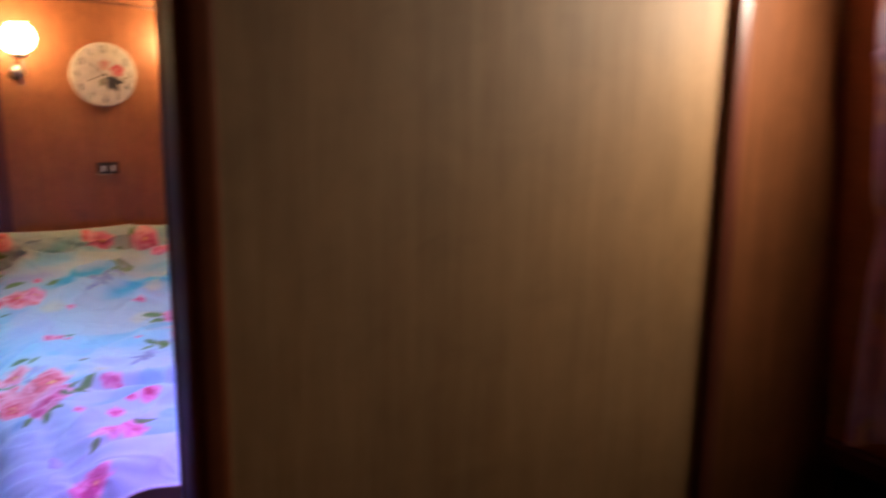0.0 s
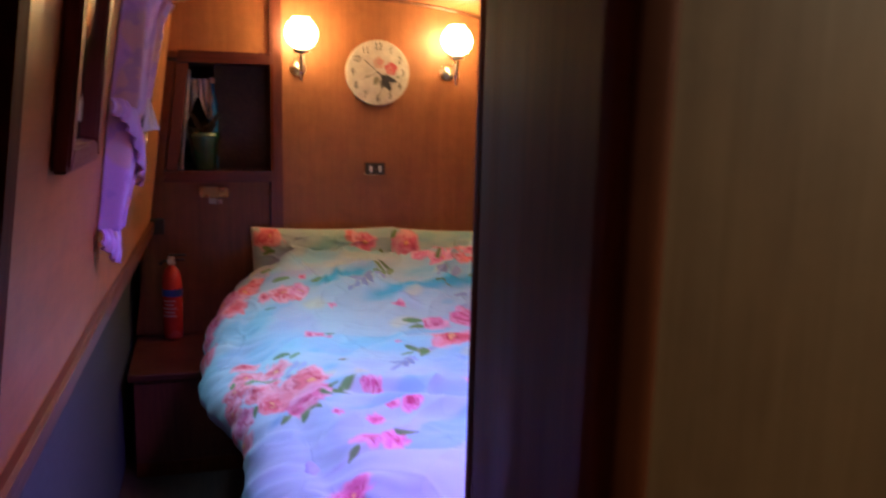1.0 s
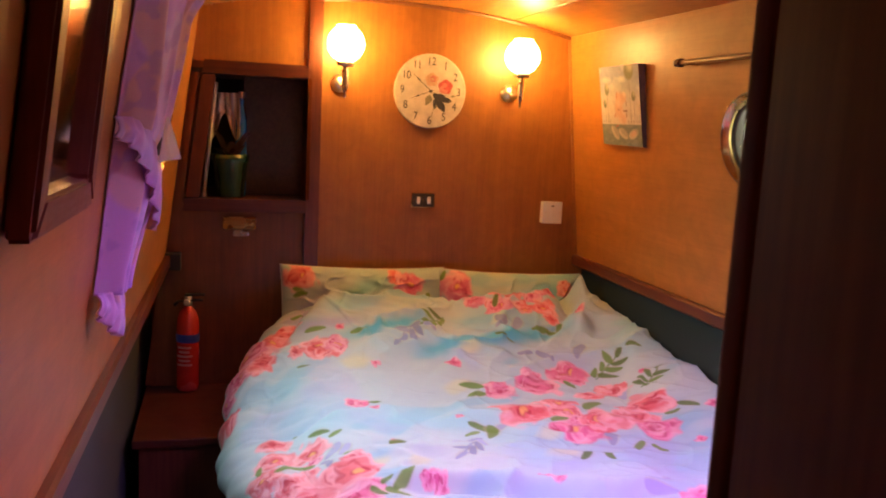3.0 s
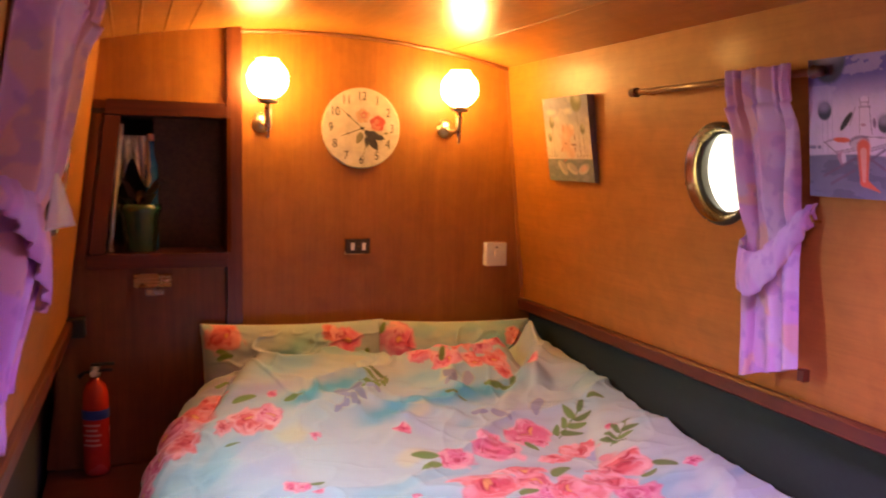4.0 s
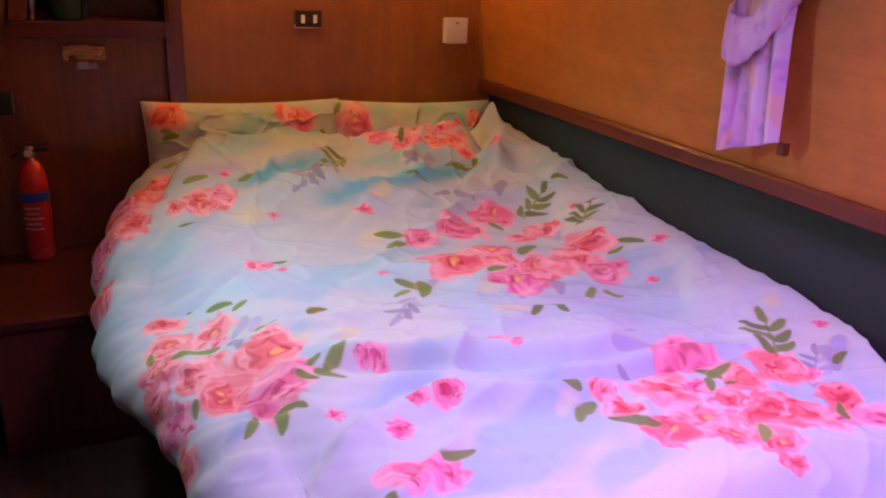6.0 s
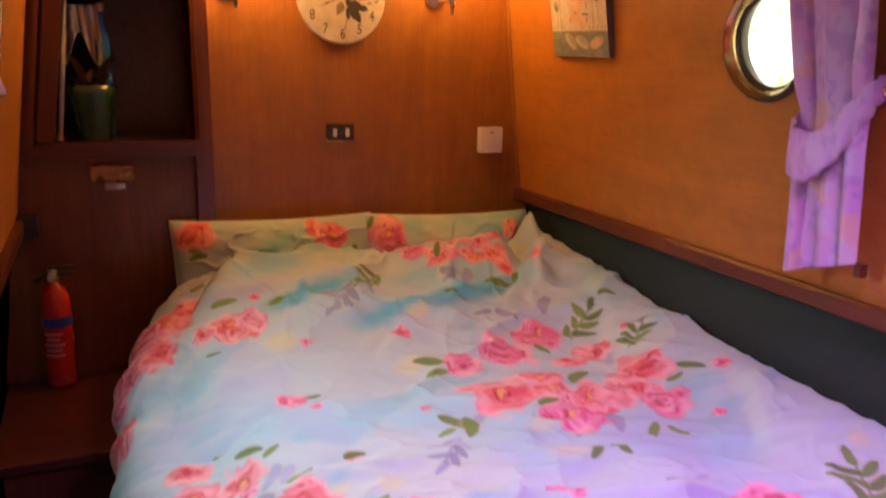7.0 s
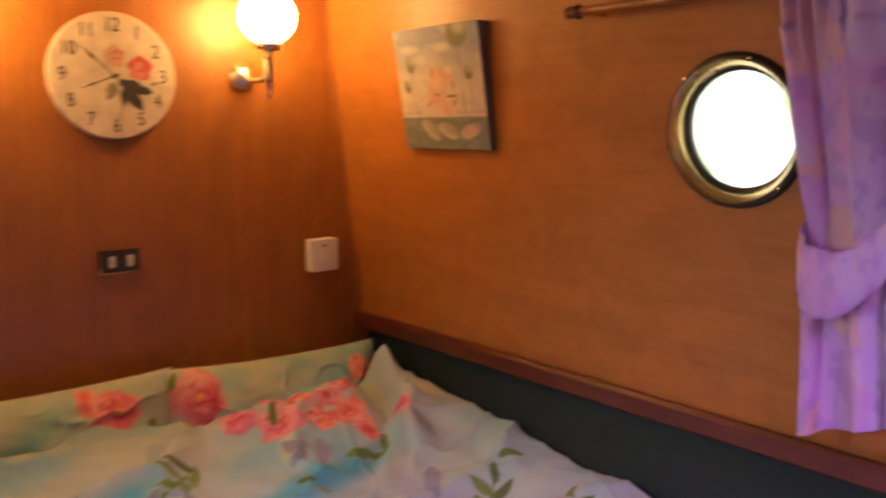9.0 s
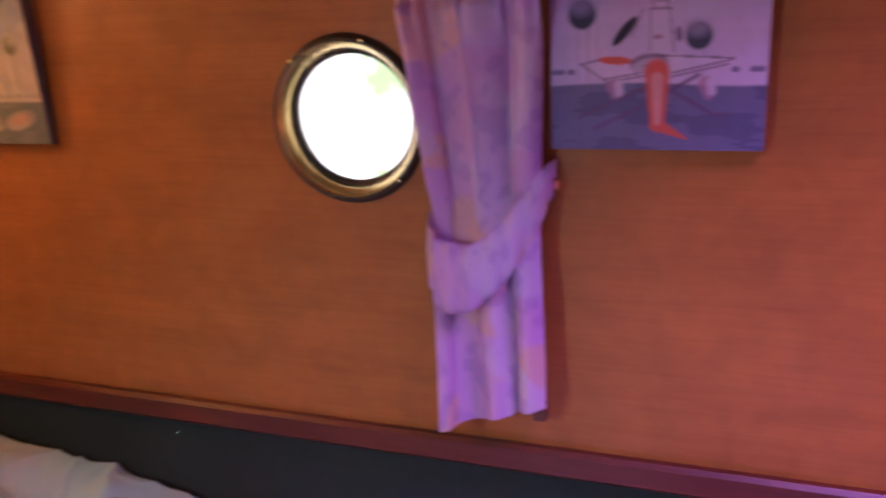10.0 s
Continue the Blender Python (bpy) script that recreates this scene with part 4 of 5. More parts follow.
def tieback(parent, pts, width, mat, name="tieback"):
    """A ruffled band that follows pts (x, y, z), its width upright."""
    n = 60
    p = np.array(pts)
    s = np.linspace(0, len(p) - 1, n)
    path = np.stack([np.interp(s, np.arange(len(p)), p[:, i]) for i in range(3)], -1)
    for _ in range(6):
        path[1:-1] = (path[:-2] + 2 * path[1:-1] + path[2:]) / 4
    w = np.linspace(-0.5, 0.5, 14)
    wv = np.interp(s / s[-1], [0, 0.25, 0.6, 1], width)
    pos = path[:, None, :] + np.zeros((n, 14, 3))
    pos[..., 2] += w[None] * wv[:, None]
    pos[..., 0] += (0.010 * np.cos(w * np.pi)[None] + (0.006 * np.sin(s * 11.0) + 0.003 * np.sin(s * 27.0 + 1))[:, None] * np.abs(w)[None] * 2) * (-1 if path[0, 0] > 0 else 1)
    col = curtain_print(np.repeat(s[:, None] * 0.1, 14, 1), pos[..., 2])
    sheet(name, pos, mat, col, parent, 0.003)


tieback(cr, [(0.648, -1.610, 1.425), (0.618, -1.600, 1.400), (0.588, -1.555, 1.318), (0.576, -1.495, 1.262), (0.580, -1.440, 1.268), (0.608, -1.416, 1.305), (0.645, -1.425, 1.335)], [0.035, 0.09, 0.11, 0.08], M_CURTAIN)
part("hook", tube([(0.655, -1.612, 1.40), (0.630, -1.614, 1.402), (0.622, -1.614, 1.415)], 0.004, 8), M_BRASS, cr, "brass tieback hook")


def curtain_rod(side, y0, y1, z):
    r = thing("curtain_rod", "slim brown wooden curtain rod with turned ends", "curtain rod", "curtain rods")
    x = (xr(z) - 0.042) if side > 0 else None
    a = Vector((x if side > 0 else xl(y0, z) + 0.045, y0, z))
    b = Vector((x if side > 0 else xl(y1, z) + 0.045, y1, z))
    part("pole", tube([a, b], 0.0085, 14), M_CABIN, r, "", True)
    for p, d in ((a, (a - b).normalized()), (b, (b - a).normalized())):
        q = Matrix.Translation(p) @ d.to_track_quat("Z", "Y").to_matrix().to_4x4()
        part("finial", lathe([(0.0085, -0.004), (0.014, -0.002), (0.014, 0.004), (0.009, 0.008), (0.013, 0.018), (0.011, 0.028), (0, 0.031)], 18, q), M_MAHOG_X, r, "", True)
        m = p - d * 0.03
        wx = m.x + (0.045 if side > 0 else -0.045)
        part("bracket", tube([m, (wx, m.y, m.z - 0.004)], 0.006, 10), M_BRASS, r)


curtain_rod(1, -0.962, -1.640, 1.729)
part("hem_peg", box((0.652, -1.596, 1.020), (0.672, -1.575, 1.050), 0.003), M_MAHOG_V, cr, "small wooden peg")
cl, _ = curtain("curtain", -1, -1.9, (-1.33, -1.84), (-1.83, -1.90), 1.83, 1.42, 1.19, (-1.63, -1.90), "tied curtains")
# White flap added to stand for the daylit edge at the tieback.
fu, fv = np.meshgrid(np.linspace(-1, 1, 12), np.linspace(0, 1, 16))
flap = np.stack([-0.910 + 0.019 * fu * (0.12 + 0.88 * fv) + 0.004 * fv, -1.85 + 0.006 * np.cos(fu * 3.0 + 0.5) * fv + 0.012 * (1 - fv), 1.492 - 0.074 * fv + 0.004 * fu * fv], -1)
sheet("bright_flap", flap, printed("white_flap_cloth", 0.7, 700.0, 0.1, 0.7), np.ones(fu.shape + (3,)) * 0.9, cl, 0.002)
tieback(cl, [(xl(y_, z_) + d_, y_, z_) for y_, z_, d_ in ((-1.98, 1.475, 0.010), (-1.94, 1.468, 0.036), (-1.87, 1.43, 0.056), (-1.76, 1.37, 0.066), (-1.66, 1.32, 0.062), (-1.61, 1.34, 0.03))], [0.03, 0.05, 0.10, 0.12], M_CURTAIN)
tieback(cl, [(xl(y_, z_) + d_, y_, z_) for y_, z_, d_ in ((-1.94, 1.185, 0.012), (-1.89, 1.160, 0.034), (-1.84, 1.15, 0.040), (-1.79, 1.145, 0.03))], [0.03, 0.06, 0.09, 0.07], M_CURTAIN, "hem_gather")
curtain_rod(-1, -1.10, -2.03, 1.84)


cs, _ = curtain("curtain", 1, -3.6, (-3.50, -3.72), (-3.50, -3.70), 1.80, 1.40, 1.00, (-3.51, -3.66), "tied curtains")
cs["label"] = "pale lilac curtain hanging in the saloon beside the closet"


def wall_mirror():
    y0, y1, z0, z1, w = -2.535, -2.21, 1.375, 1.87, 0.040
    m = thing("wall_mirror", "narrow mirror in a reddish mahogany frame on the cabin side", "mirror", at=(0, 0, 0))

    def p(y, z, d):
        return Vector((xl(y, z) + d, y, z))

    def bar(name, a, b, c, d, mat):
        bm = bmesh.new()
        lo = [bm.verts.new(p(y, z, 0.002)) for y, z in (a, b, c, d)]
        hi = [bm.verts.new(p(y, z, 0.030)) for y, z in (a, b, c, d)]
        bm.faces.new(lo)
        bm.faces.new(hi)
        for i in range(4):
            bm.faces.new((lo[i], lo[(i + 1) % 4], hi[(i + 1) % 4], hi[i]))
        bmesh.ops.recalc_face_normals(bm, faces=bm.faces)
        bmesh.ops.bevel(bm, geom=list(bm.edges), offset=0.005, segments=2, affect="EDGES")
        part(name, bm, mat, m)
    bar("frame_rail", (y0, z0), (y1, z0), (y1 - w, z0 + w), (y0 + w, z0 + w), M_FRAME)
    bar("frame_rail", (y0, z1), (y1, z1), (y1 - w, z1 - w), (y0 + w, z1 - w), M_FRAME)
    bar("frame_stile", (y0, z0), (y0 + w, z0 + w), (y0 + w, z1 - w), (y0, z1), M_FRAME)
    bar("frame_stile", (y1, z0), (y1 - w, z0 + w), (y1 - w, z1 - w), (y1, z1), M_FRAME)
    bm = bmesh.new()
    e = w - 0.006
    bm.faces.new([bm.verts.new(p(y, z, 0.014)) for y, z in ((y0 + e, z0 + e), (y1 - e, z0 + e), (y1 - e, z1 - e), (y0 + e, z1 - e))])
    part("glass", bm, M_MIRROR, m, "silvered mirror glass")


wall_mirror()

# ---- bed ----


def bed_base():
    b = thing("bed_base", "dark wooden built-in bed base with drawers below", "bed", at=(0.05, -1.1, 0))
    part("box", box((-0.62, -1.06, 0.06), (0.66, 1.06, 0.36), 0.006), M_MAHOG_H, b)
    part("plinth", box((-0.58, -1.02, 0.0), (0.64, 1.04, 0.058)), M_DOOR, b)
    for y in (-0.95, 0.05):
        d = part("drawer_front", box((-0.637, y, 0.10), (-0.622, y + 0.88, 0.33), 0.004), M_MAHOG_H, b)
        part("knob", lathe([(0.006, 0), (0.008, 0.012), (0.015, 0.02), (0.012, 0.028), (0, 0.03)], 16, Matrix.Translation((-0.637, y + 0.44, 0.22)) @ pose(0, 0, 0, 0, -90)), M_BRASS, d)


bed_base()
mattress = mesh_object("mattress", box((-0.575, -2.16, 0.362), (0.695, -0.03, 0.585), 0.04, 4), M_SHEET, True)
tagged(mattress, "mattress in a lilac fitted sheet on the bed base", "mattress")

# print of the bedding: (x, y, radius) of the blooms, in metres from the bulkhead
BLOOMS_MID = ((0.05, -0.93, 0.053), (0.33, -0.81, 0.064), (0.19, -0.90, 0.070), (0.05, -1.156, 0.086), (0.185, -1.09, 0.058), (0.145, -1.31, 0.067), (0.175, -1.17, 0.046), (0.26, -1.24, 0.079), (0.335, -0.99, 0.037), (0.425, -0.965, 0.051), (0.465, -1.15, 0.072), (0.395, -1.315, 0.070), (0.365, -1.22, 0.052))
BLOOMS_LEFT = ((-0.67, -1.15, 0.040), (-0.58, -1.25, 0.048), (-0.67, -1.25, 0.045), (-0.50, -1.445, 0.068), (-0.52, -1.57, 0.070), (-0.64, -1.40, 0.050), (-0.605, -1.50, 0.050), (-0.70, -1.34, 0.043), (-0.745, -1.40, 0.045), (-0.725, -1.485, 0.048), (-0.76, -1.58, 0.05))
BLOOMS_FOOT = ((0.29, -1.775, 0.070), (0.16, -1.87, 0.062), (0.04, -1.84, 0.032), (0.04, -1.895, 0.036), (0.225, -1.88, 0.028), (0.33, -1.90, 0.045), (0.43, -1.89, 0.055), (0.165, -1.98, 0.056), (0.085, -1.98, 0.048), (0.28, -2.01, 0.055), (0.35, -2.045, 0.052), (0.25, -1.94, 0.036), (0.455, -2.015, 0.047), (0.235, -2.085, 0.046), (0.175, -2.035, 0.042), (0.48, -2.10, 0.05))
BLOOMS_HEAD = ((-0.64, -0.485, 0.070), (-0.585, -0.44, 0.042), (-0.74, -0.51, 0.070), (-0.49, -0.62, 0.058), (-0.435, -0.60, 0.040), (-0.78, -0.64, 0.052), (-0.69, -0.62, 0.056), (-0.57, -0.63, 0.029), (-0.82, -0.72, 0.040), (-0.82, -0.85, 0.06))
BLOOMS_TOP = ((0.15, -0.305, 0.038), (0.30, -0.31, 0.038), (0.37, -0.33, 0.040), (0.23, -0.37, 0.050), (0.32, -0.40, 0.040), (0.40, -0.40, 0.044), (0.41, -0.46, 0.032), (0.24, -0.28, 0.032), (0.44, -0.31, 0.034))
BUDS = ((-0.434, -0.99, 0.022), (-0.405, -0.995, 0.024), (-0.383, -1.06, 0.019), (-0.05, -0.724, 0.026), (-0.32, -0.727, 0.014), (-0.357, -1.274, 0.016), (-0.048, -1.566, 0.026), (-0.025, -1.60, 0.022), (-0.296, -1.73, 0.020), (-0.24, -1.747, 0.030), (-0.33, -1.537, 0.018), (-0.307, -1.55, 0.022), (-0.447, -1.715, 0.016), (0.485, -1.41, 0.017), (0.617, -1.26, 0.024), (0.553, -0.94, 0.017), (0.633, -1.804, 0.017), (-0.146, -1.16, 0.012), (-0.408, -0.492, 0.017), (-0.358, -1.80, 0.024), (0.528, -0.435, 0.026), (-0.40, -1.94, 0.045), (-0.34, -1.95, 0.035), (-0.48, -2.14, 0.05), (-0.11, -1.75, 0.012))
# single leaves: base, direction, length
LEAVES_MID = ((0.007, -0.912, 2.6, 0.075), (0.0, -0.937, -2.66, 0.062), (-0.052, -1.25, 2.57, 0.085), (-0.077, -1.21, -1.94, 0.085), (-0.115, -1.26, -2.96, 0.045), (0.255, -1.15, 0.59, 0.075), (0.473, -1.236, 0.3, 0.052), (0.543, -1.178, -1.3, 0.070), (0.294, -1.407, -2.02, 0.060), (0.318, -1.433, -0.97, 0.045), (0.294, -0.867, -1.03, 0.052), (0.10, -1.26, 0.41, 0.056), (0.582, -0.746, -0.56, 0.050), (0.15, -1.46, -0.9, 0.045), (0.12, -1.45, -2.2, 0.05))
LEAVES_LEFT = ((-0.66, -1.337, 0.3, 0.075), (-0.70, -1.30, 1.47, 0.040), (-0.498, -1.347, 0.87, 0.062), (-0.61, -1.10, -1.25, 0.040), (-0.578, -1.172, -0.6, 0.050), (-0.526, -1.226, 0.7, 0.038), (-0.471, -1.531, -1.0, 0.055), (-0.448, -1.525, 0.4, 0.036), (-0.429, -1.537, -1.2, 0.068), (-0.421, -1.547, 0.5, 0.073), (-0.538, -1.63, -1.6, 0.058), (-0.564, -1.604, -2.44, 0.064), (-0.534, -1.633, -0.7, 0.055), (-0.663, -1.474, -1.84, 0.042), (-0.38, -1.283, 0.08, 0.045), (-0.386, -1.004, 0.5, 0.045), (-0.33, -1.92, 0.3, 0.06), (-0.43, -1.97, -2.4, 0.05))
LEAVES_FOOT = ((-0.003, -1.827, 2.4, 0.080), (0.004, -1.855, -2.4, 0.072), (-0.016, -1.931, -0.26, 0.086), (0.26, -1.827, -1.15, 0.056), (0.277, -1.884, 0.63, 0.070), (0.258, -1.861, -1.93, 0.044), (0.28, -1.903, 0.0, 0.025), (0.533, -1.928, 0.1, 0.050), (0.24, -2.03, -2.27, 0.054), (0.42, -2.08, 1.2, 0.05))
LEAVES_HEAD = ((0.207, -0.356, 0.85, 0.055), (-0.374, -0.549, 0.38, 0.055), (-0.53, -0.521, 0.19, 0.065), (-0.569, -0.346, 0.08, 0.040), (0.307, -0.537, 0.24, 0.060), (0.36, -0.53, -0.4, 0.05), (0.428, -0.543, 1.39, 0.065), (-0.574, -0.711, -0.3, 0.036), (0.145, -0.588, 0.05, 0.035), (0.18, -0.60, -0.8, 0.03))
LEAVES_GREY = ((0.153, -1.344, -2.15, 0.055), (0.234, -1.315, -1.87, 0.080), (0.173, -0.521, 0.85, 0.060), (0.21, -0.50, 1.6, 0.06), (0.262, -0.448, -1.91, 0.085), (0.14, -0.346, 1.53, 0.045), (0.559, -1.865, -2.1, 0.085), (0.618, -1.855, -2.17, 0.081), (0.437, -1.95, -1.53, 0.06), (-0.521, -1.255, -1.97, 0.062), (-0.493, -1.271, -1.86, 0.05), (-0.558, -1.321, -1.57, 0.057), (0.15, -1.703, -0.17, 0.075), (0.129, -1.75, -0.81, 0.035), (0.466, -0.95, -1.84, 0.10), (0.445, -0.635, -1.91, 0.10), (-0.057, -1.261, 0.92, 0.06), (0.26, -0.68, -0.9, 0.07), (0.20, -0.67, -0.3, 0.05), (0.409, -1.792, -1.09, 0.039), (0.168, -1.623, -0.3, 0.05), (0.23, -1.64, 0.2, 0.04))
# sprigs: foot of the stem, direction, length
SPRIGS_GREEN = ((-0.005, -0.40, -2.40, 0.12), (0.456, -1.855, 0.95, 0.15), (0.419, -0.864, 0.63, 0.14), (0.503, -1.032, 0.65, 0.11))
SPRIGS_GREY = ((-0.10, -0.48, -2.28, 0.15), (-0.123, -1.299, -2.28, 0.12), (0.46, -1.95, 0.7, 0.10))


def bloom_paint(c, x, y, cx, cy, r, g, warm):
    """One watercolour rose: loose outer petals, deeper inner ones, strokes and a yellow eye."""
    r = r * 1.15
    near = np.hypot(x - cx, y - cy) < r * 1.45
    if not near.any():
        return c
    q, xs, ys = c[near], x[near] - cx, y[near] - cy
    wob = int(g.integers(1, 9999))
    xs, ys = xs + 0.26 * r * fbm(xs / r * 3.4, ys / r * 3.4, wob, 3), ys + 0.26 * r * fbm(xs / r * 3.4, ys / r * 3.4, wob + 1, 3)
    pale, mid, deep = ((0.82, 0.37, 0.34), (0.74, 0.13, 0.13), (0.50, 0.02, 0.035)) if warm else ((0.80, 0.36, 0.43), (0.72, 0.14, 0.25), (0.48, 0.02, 0.075))
    ph, ripe = g.uniform(0, 6.28), g.uniform(0.0, 0.55)
    for ring, n, off, size in ((0, 6, 0.56, 0.52), (1, 4, 0.30, 0.36)):
        for k in range(n):
            a = ph + ring * 0.6 + 2 * math.pi * k / n + g.uniform(-0.3, 0.3)
            d, sz = r * off * g.uniform(0.8, 1.15), r * size * g.uniform(0.75, 1.15)
            t = min(1.0, ripe + (g.uniform(-0.15, 0.45), g.uniform(0.2, 0.8))[ring])
            m = ell(xs, ys, d * math.cos(a), d * math.sin(a), sz * 0.82, sz * 1.05, a, 0.22)
            q = lay(q, m, np.array(pale) * (1 - max(t, 0)) + np.array(mid) * max(t, 0), 0.92)
            inner = ell(xs, ys, (d - sz * 0.20) * math.cos(a), (d - sz * 0.20) * math.sin(a), sz * 0.74, sz * 0.98, a, 0.3)
            q = lay(q, m * (1 - inner), (0.90, 0.60, 0.58) if (k + ring) % 2 else deep, 0.5 if (k + ring) % 2 else 0.28)
    q = lay(q, smooth(fbm(xs / r * 2.6, ys / r * 2.6, wob + 2, 3), 0.15, 0.6) * ell(xs, ys, 0, 0, r * 0.95, r * 0.95, 0, 0.2), (0.86, 0.52, 0.50), 0.55)
    for k in range(13):
        a = g.uniform(0, 6.28)
        d = r * g.uniform(0.10, 0.74)
        q = lay(q, ell(xs, ys, d * math.cos(a), d * math.sin(a), r * g.uniform(0.04, 0.10), r * g.uniform(0.12, 0.30), a + g.uniform(-0.7, 0.7), 0.5), deep if k < 7 else mid, g.uniform(0.5, 0.9))
    q = lay(q, ell(xs, ys, 0, 0, r * 0.22, r * 0.17, ph, 0.5), deep, 0.75)
    if r > 0.045 and g.random() < 0.6:
        q = lay(q, ell(xs, ys, r * 0.06, 0, r * 0.16, r * 0.12, ph, 0.5), (0.84, 0.46, 0.14), 0.9)
    c[near] = q
    return c


def leaf_paint(c, x, y, bx, by, ang, length, g, col):
    """One brushed leaf from its base, with a thin ochre halo."""
    length = length * 1.15
    cx, cy = bx + 0.5 * length * math.cos(ang), by + 0.5 * length * math.sin(ang)
    near = np.hypot(x - cx, y - cy) < length
    if near.any():
        xs, ys = x[near], y[near]
        t = ((xs - bx) * math.cos(ang) + (ys - by) * math.sin(ang)) / length
        n = (-(xs - bx) * math.sin(ang) + (ys - by) * math.cos(ang)) / length
        n = n + 0.12 * np.sin(t * 2.5 + bx * 40) - 0.05
        half = 0.37 * np.sqrt(np.clip(t * (1 - t), 0, 1)) * (1.25 - 0.5 * t) + 1e-4
        inside = (t > 0) & (t < 1)
        halo = inside * (1 - smooth(np.abs(n) / half, 1.0, 1.7))
        body = inside * (1 - smooth(np.abs(n) / half, 0.75, 1.1))
        q = lay(c[near], halo, (0.46, 0.42, 0.20), 0.35)
        c[near] = lay(q, body, np.array(col) * g.uniform(0.8, 1.35), 0.92)
    return c


def sprig_paint(c, x, y, bx, by, ang, length, g, col):
    """A curved stem with paired leaves and one at the tip."""
    tip = (bx + length * math.cos(ang), by + length * math.sin(ang))
    near = np.hypot(x - bx, y - by) < length * 1.2
    if near.any():
        c[near] = lay(c[near], seg(x[near], y[near], (bx, by), tip, 0.0028), col, 0.85)
    for k in range(3):
        t = 0.08 + 0.30 * k
        px, py = bx + t * length * math.cos(ang), by + t * length * math.sin(ang)
        for side in (-1, 1):
            c = leaf_paint(c, x, y, px, py, ang + side * g.uniform(0.65, 1.0), length * g.uniform(0.36, 0.46), g, col)
    return leaf_paint(c, x, y, tip[0] - 0.05 * length * math.cos(ang), tip[1] - 0.05 * length * math.sin(ang), ang, length * 0.38, g, col)


AQUA, TEAL, MAUVE, LEMON = (0.30, 0.64, 0.68), (0.10, 0.47, 0.52), (0.40, 0.40, 0.54), (0.74, 0.72, 0.30)
WASHES = (
    (-0.24, -0.50, 0.22, 0.045, 0.45, TEAL, 1.0), (-0.05, -0.64, 0.16, 0.04, 0.35, TEAL, 0.9), (0.22, -0.58, 0.26, 0.045, 0.30, TEAL, 1.0),
    (-0.34, -0.33, 0.16, 0.05, 0.5, AQUA, 0.8), (-0.52, -0.30, 0.14, 0.07, 0.7, MAUVE, 0.8), (-0.44, -0.47, 0.14, 0.04, 0.3, MAUVE, 0.7),
    (-0.24, -1.10, 0.30, 0.10, 0.2, AQUA, 0.40), (-0.55, -0.90, 0.20, 0.06, 0.3, MAUVE, 0.25), (0.30, -1.44, 0.26, 0.05, 0.1, MAUVE, 0.25),
    (0.20, -0.45, 0.05, 0.03, 1.2, LEMON, 0.5), (0.03, -0.66, 0.05, 0.03, 0.6, LEMON, 0.6),
    (-0.36, 0.06, 0.26, 0.045, 0.5, TEAL, 0.6), (-0.50, 0.02, 0.12, 0.05, 0.8, MAUVE, 0.6), (-0.10, 0.02, 0.2, 0.04, 0.2, AQUA, 0.6), (0.35, 0.06, 0.28, 0.06, 0.15, AQUA, 0.6), (0.52, 0.12, 0.12, 0.04, 0.2, TEAL, 0.5))
LEMON_DABS = ((0.067, -1.31, 0.034), (0.042, -1.47, 0.034), (-0.068, -0.867, 0.045), (-0.326, -1.43, 0.030), (-0.375, -0.70, 0.035), (-0.436, -1.40, 0.026), (-0.04, -1.85, 0.024), (-0.168, -1.53, 0.025), (0.61, -1.67, 0.030), (-0.02, -0.95, 0.02))


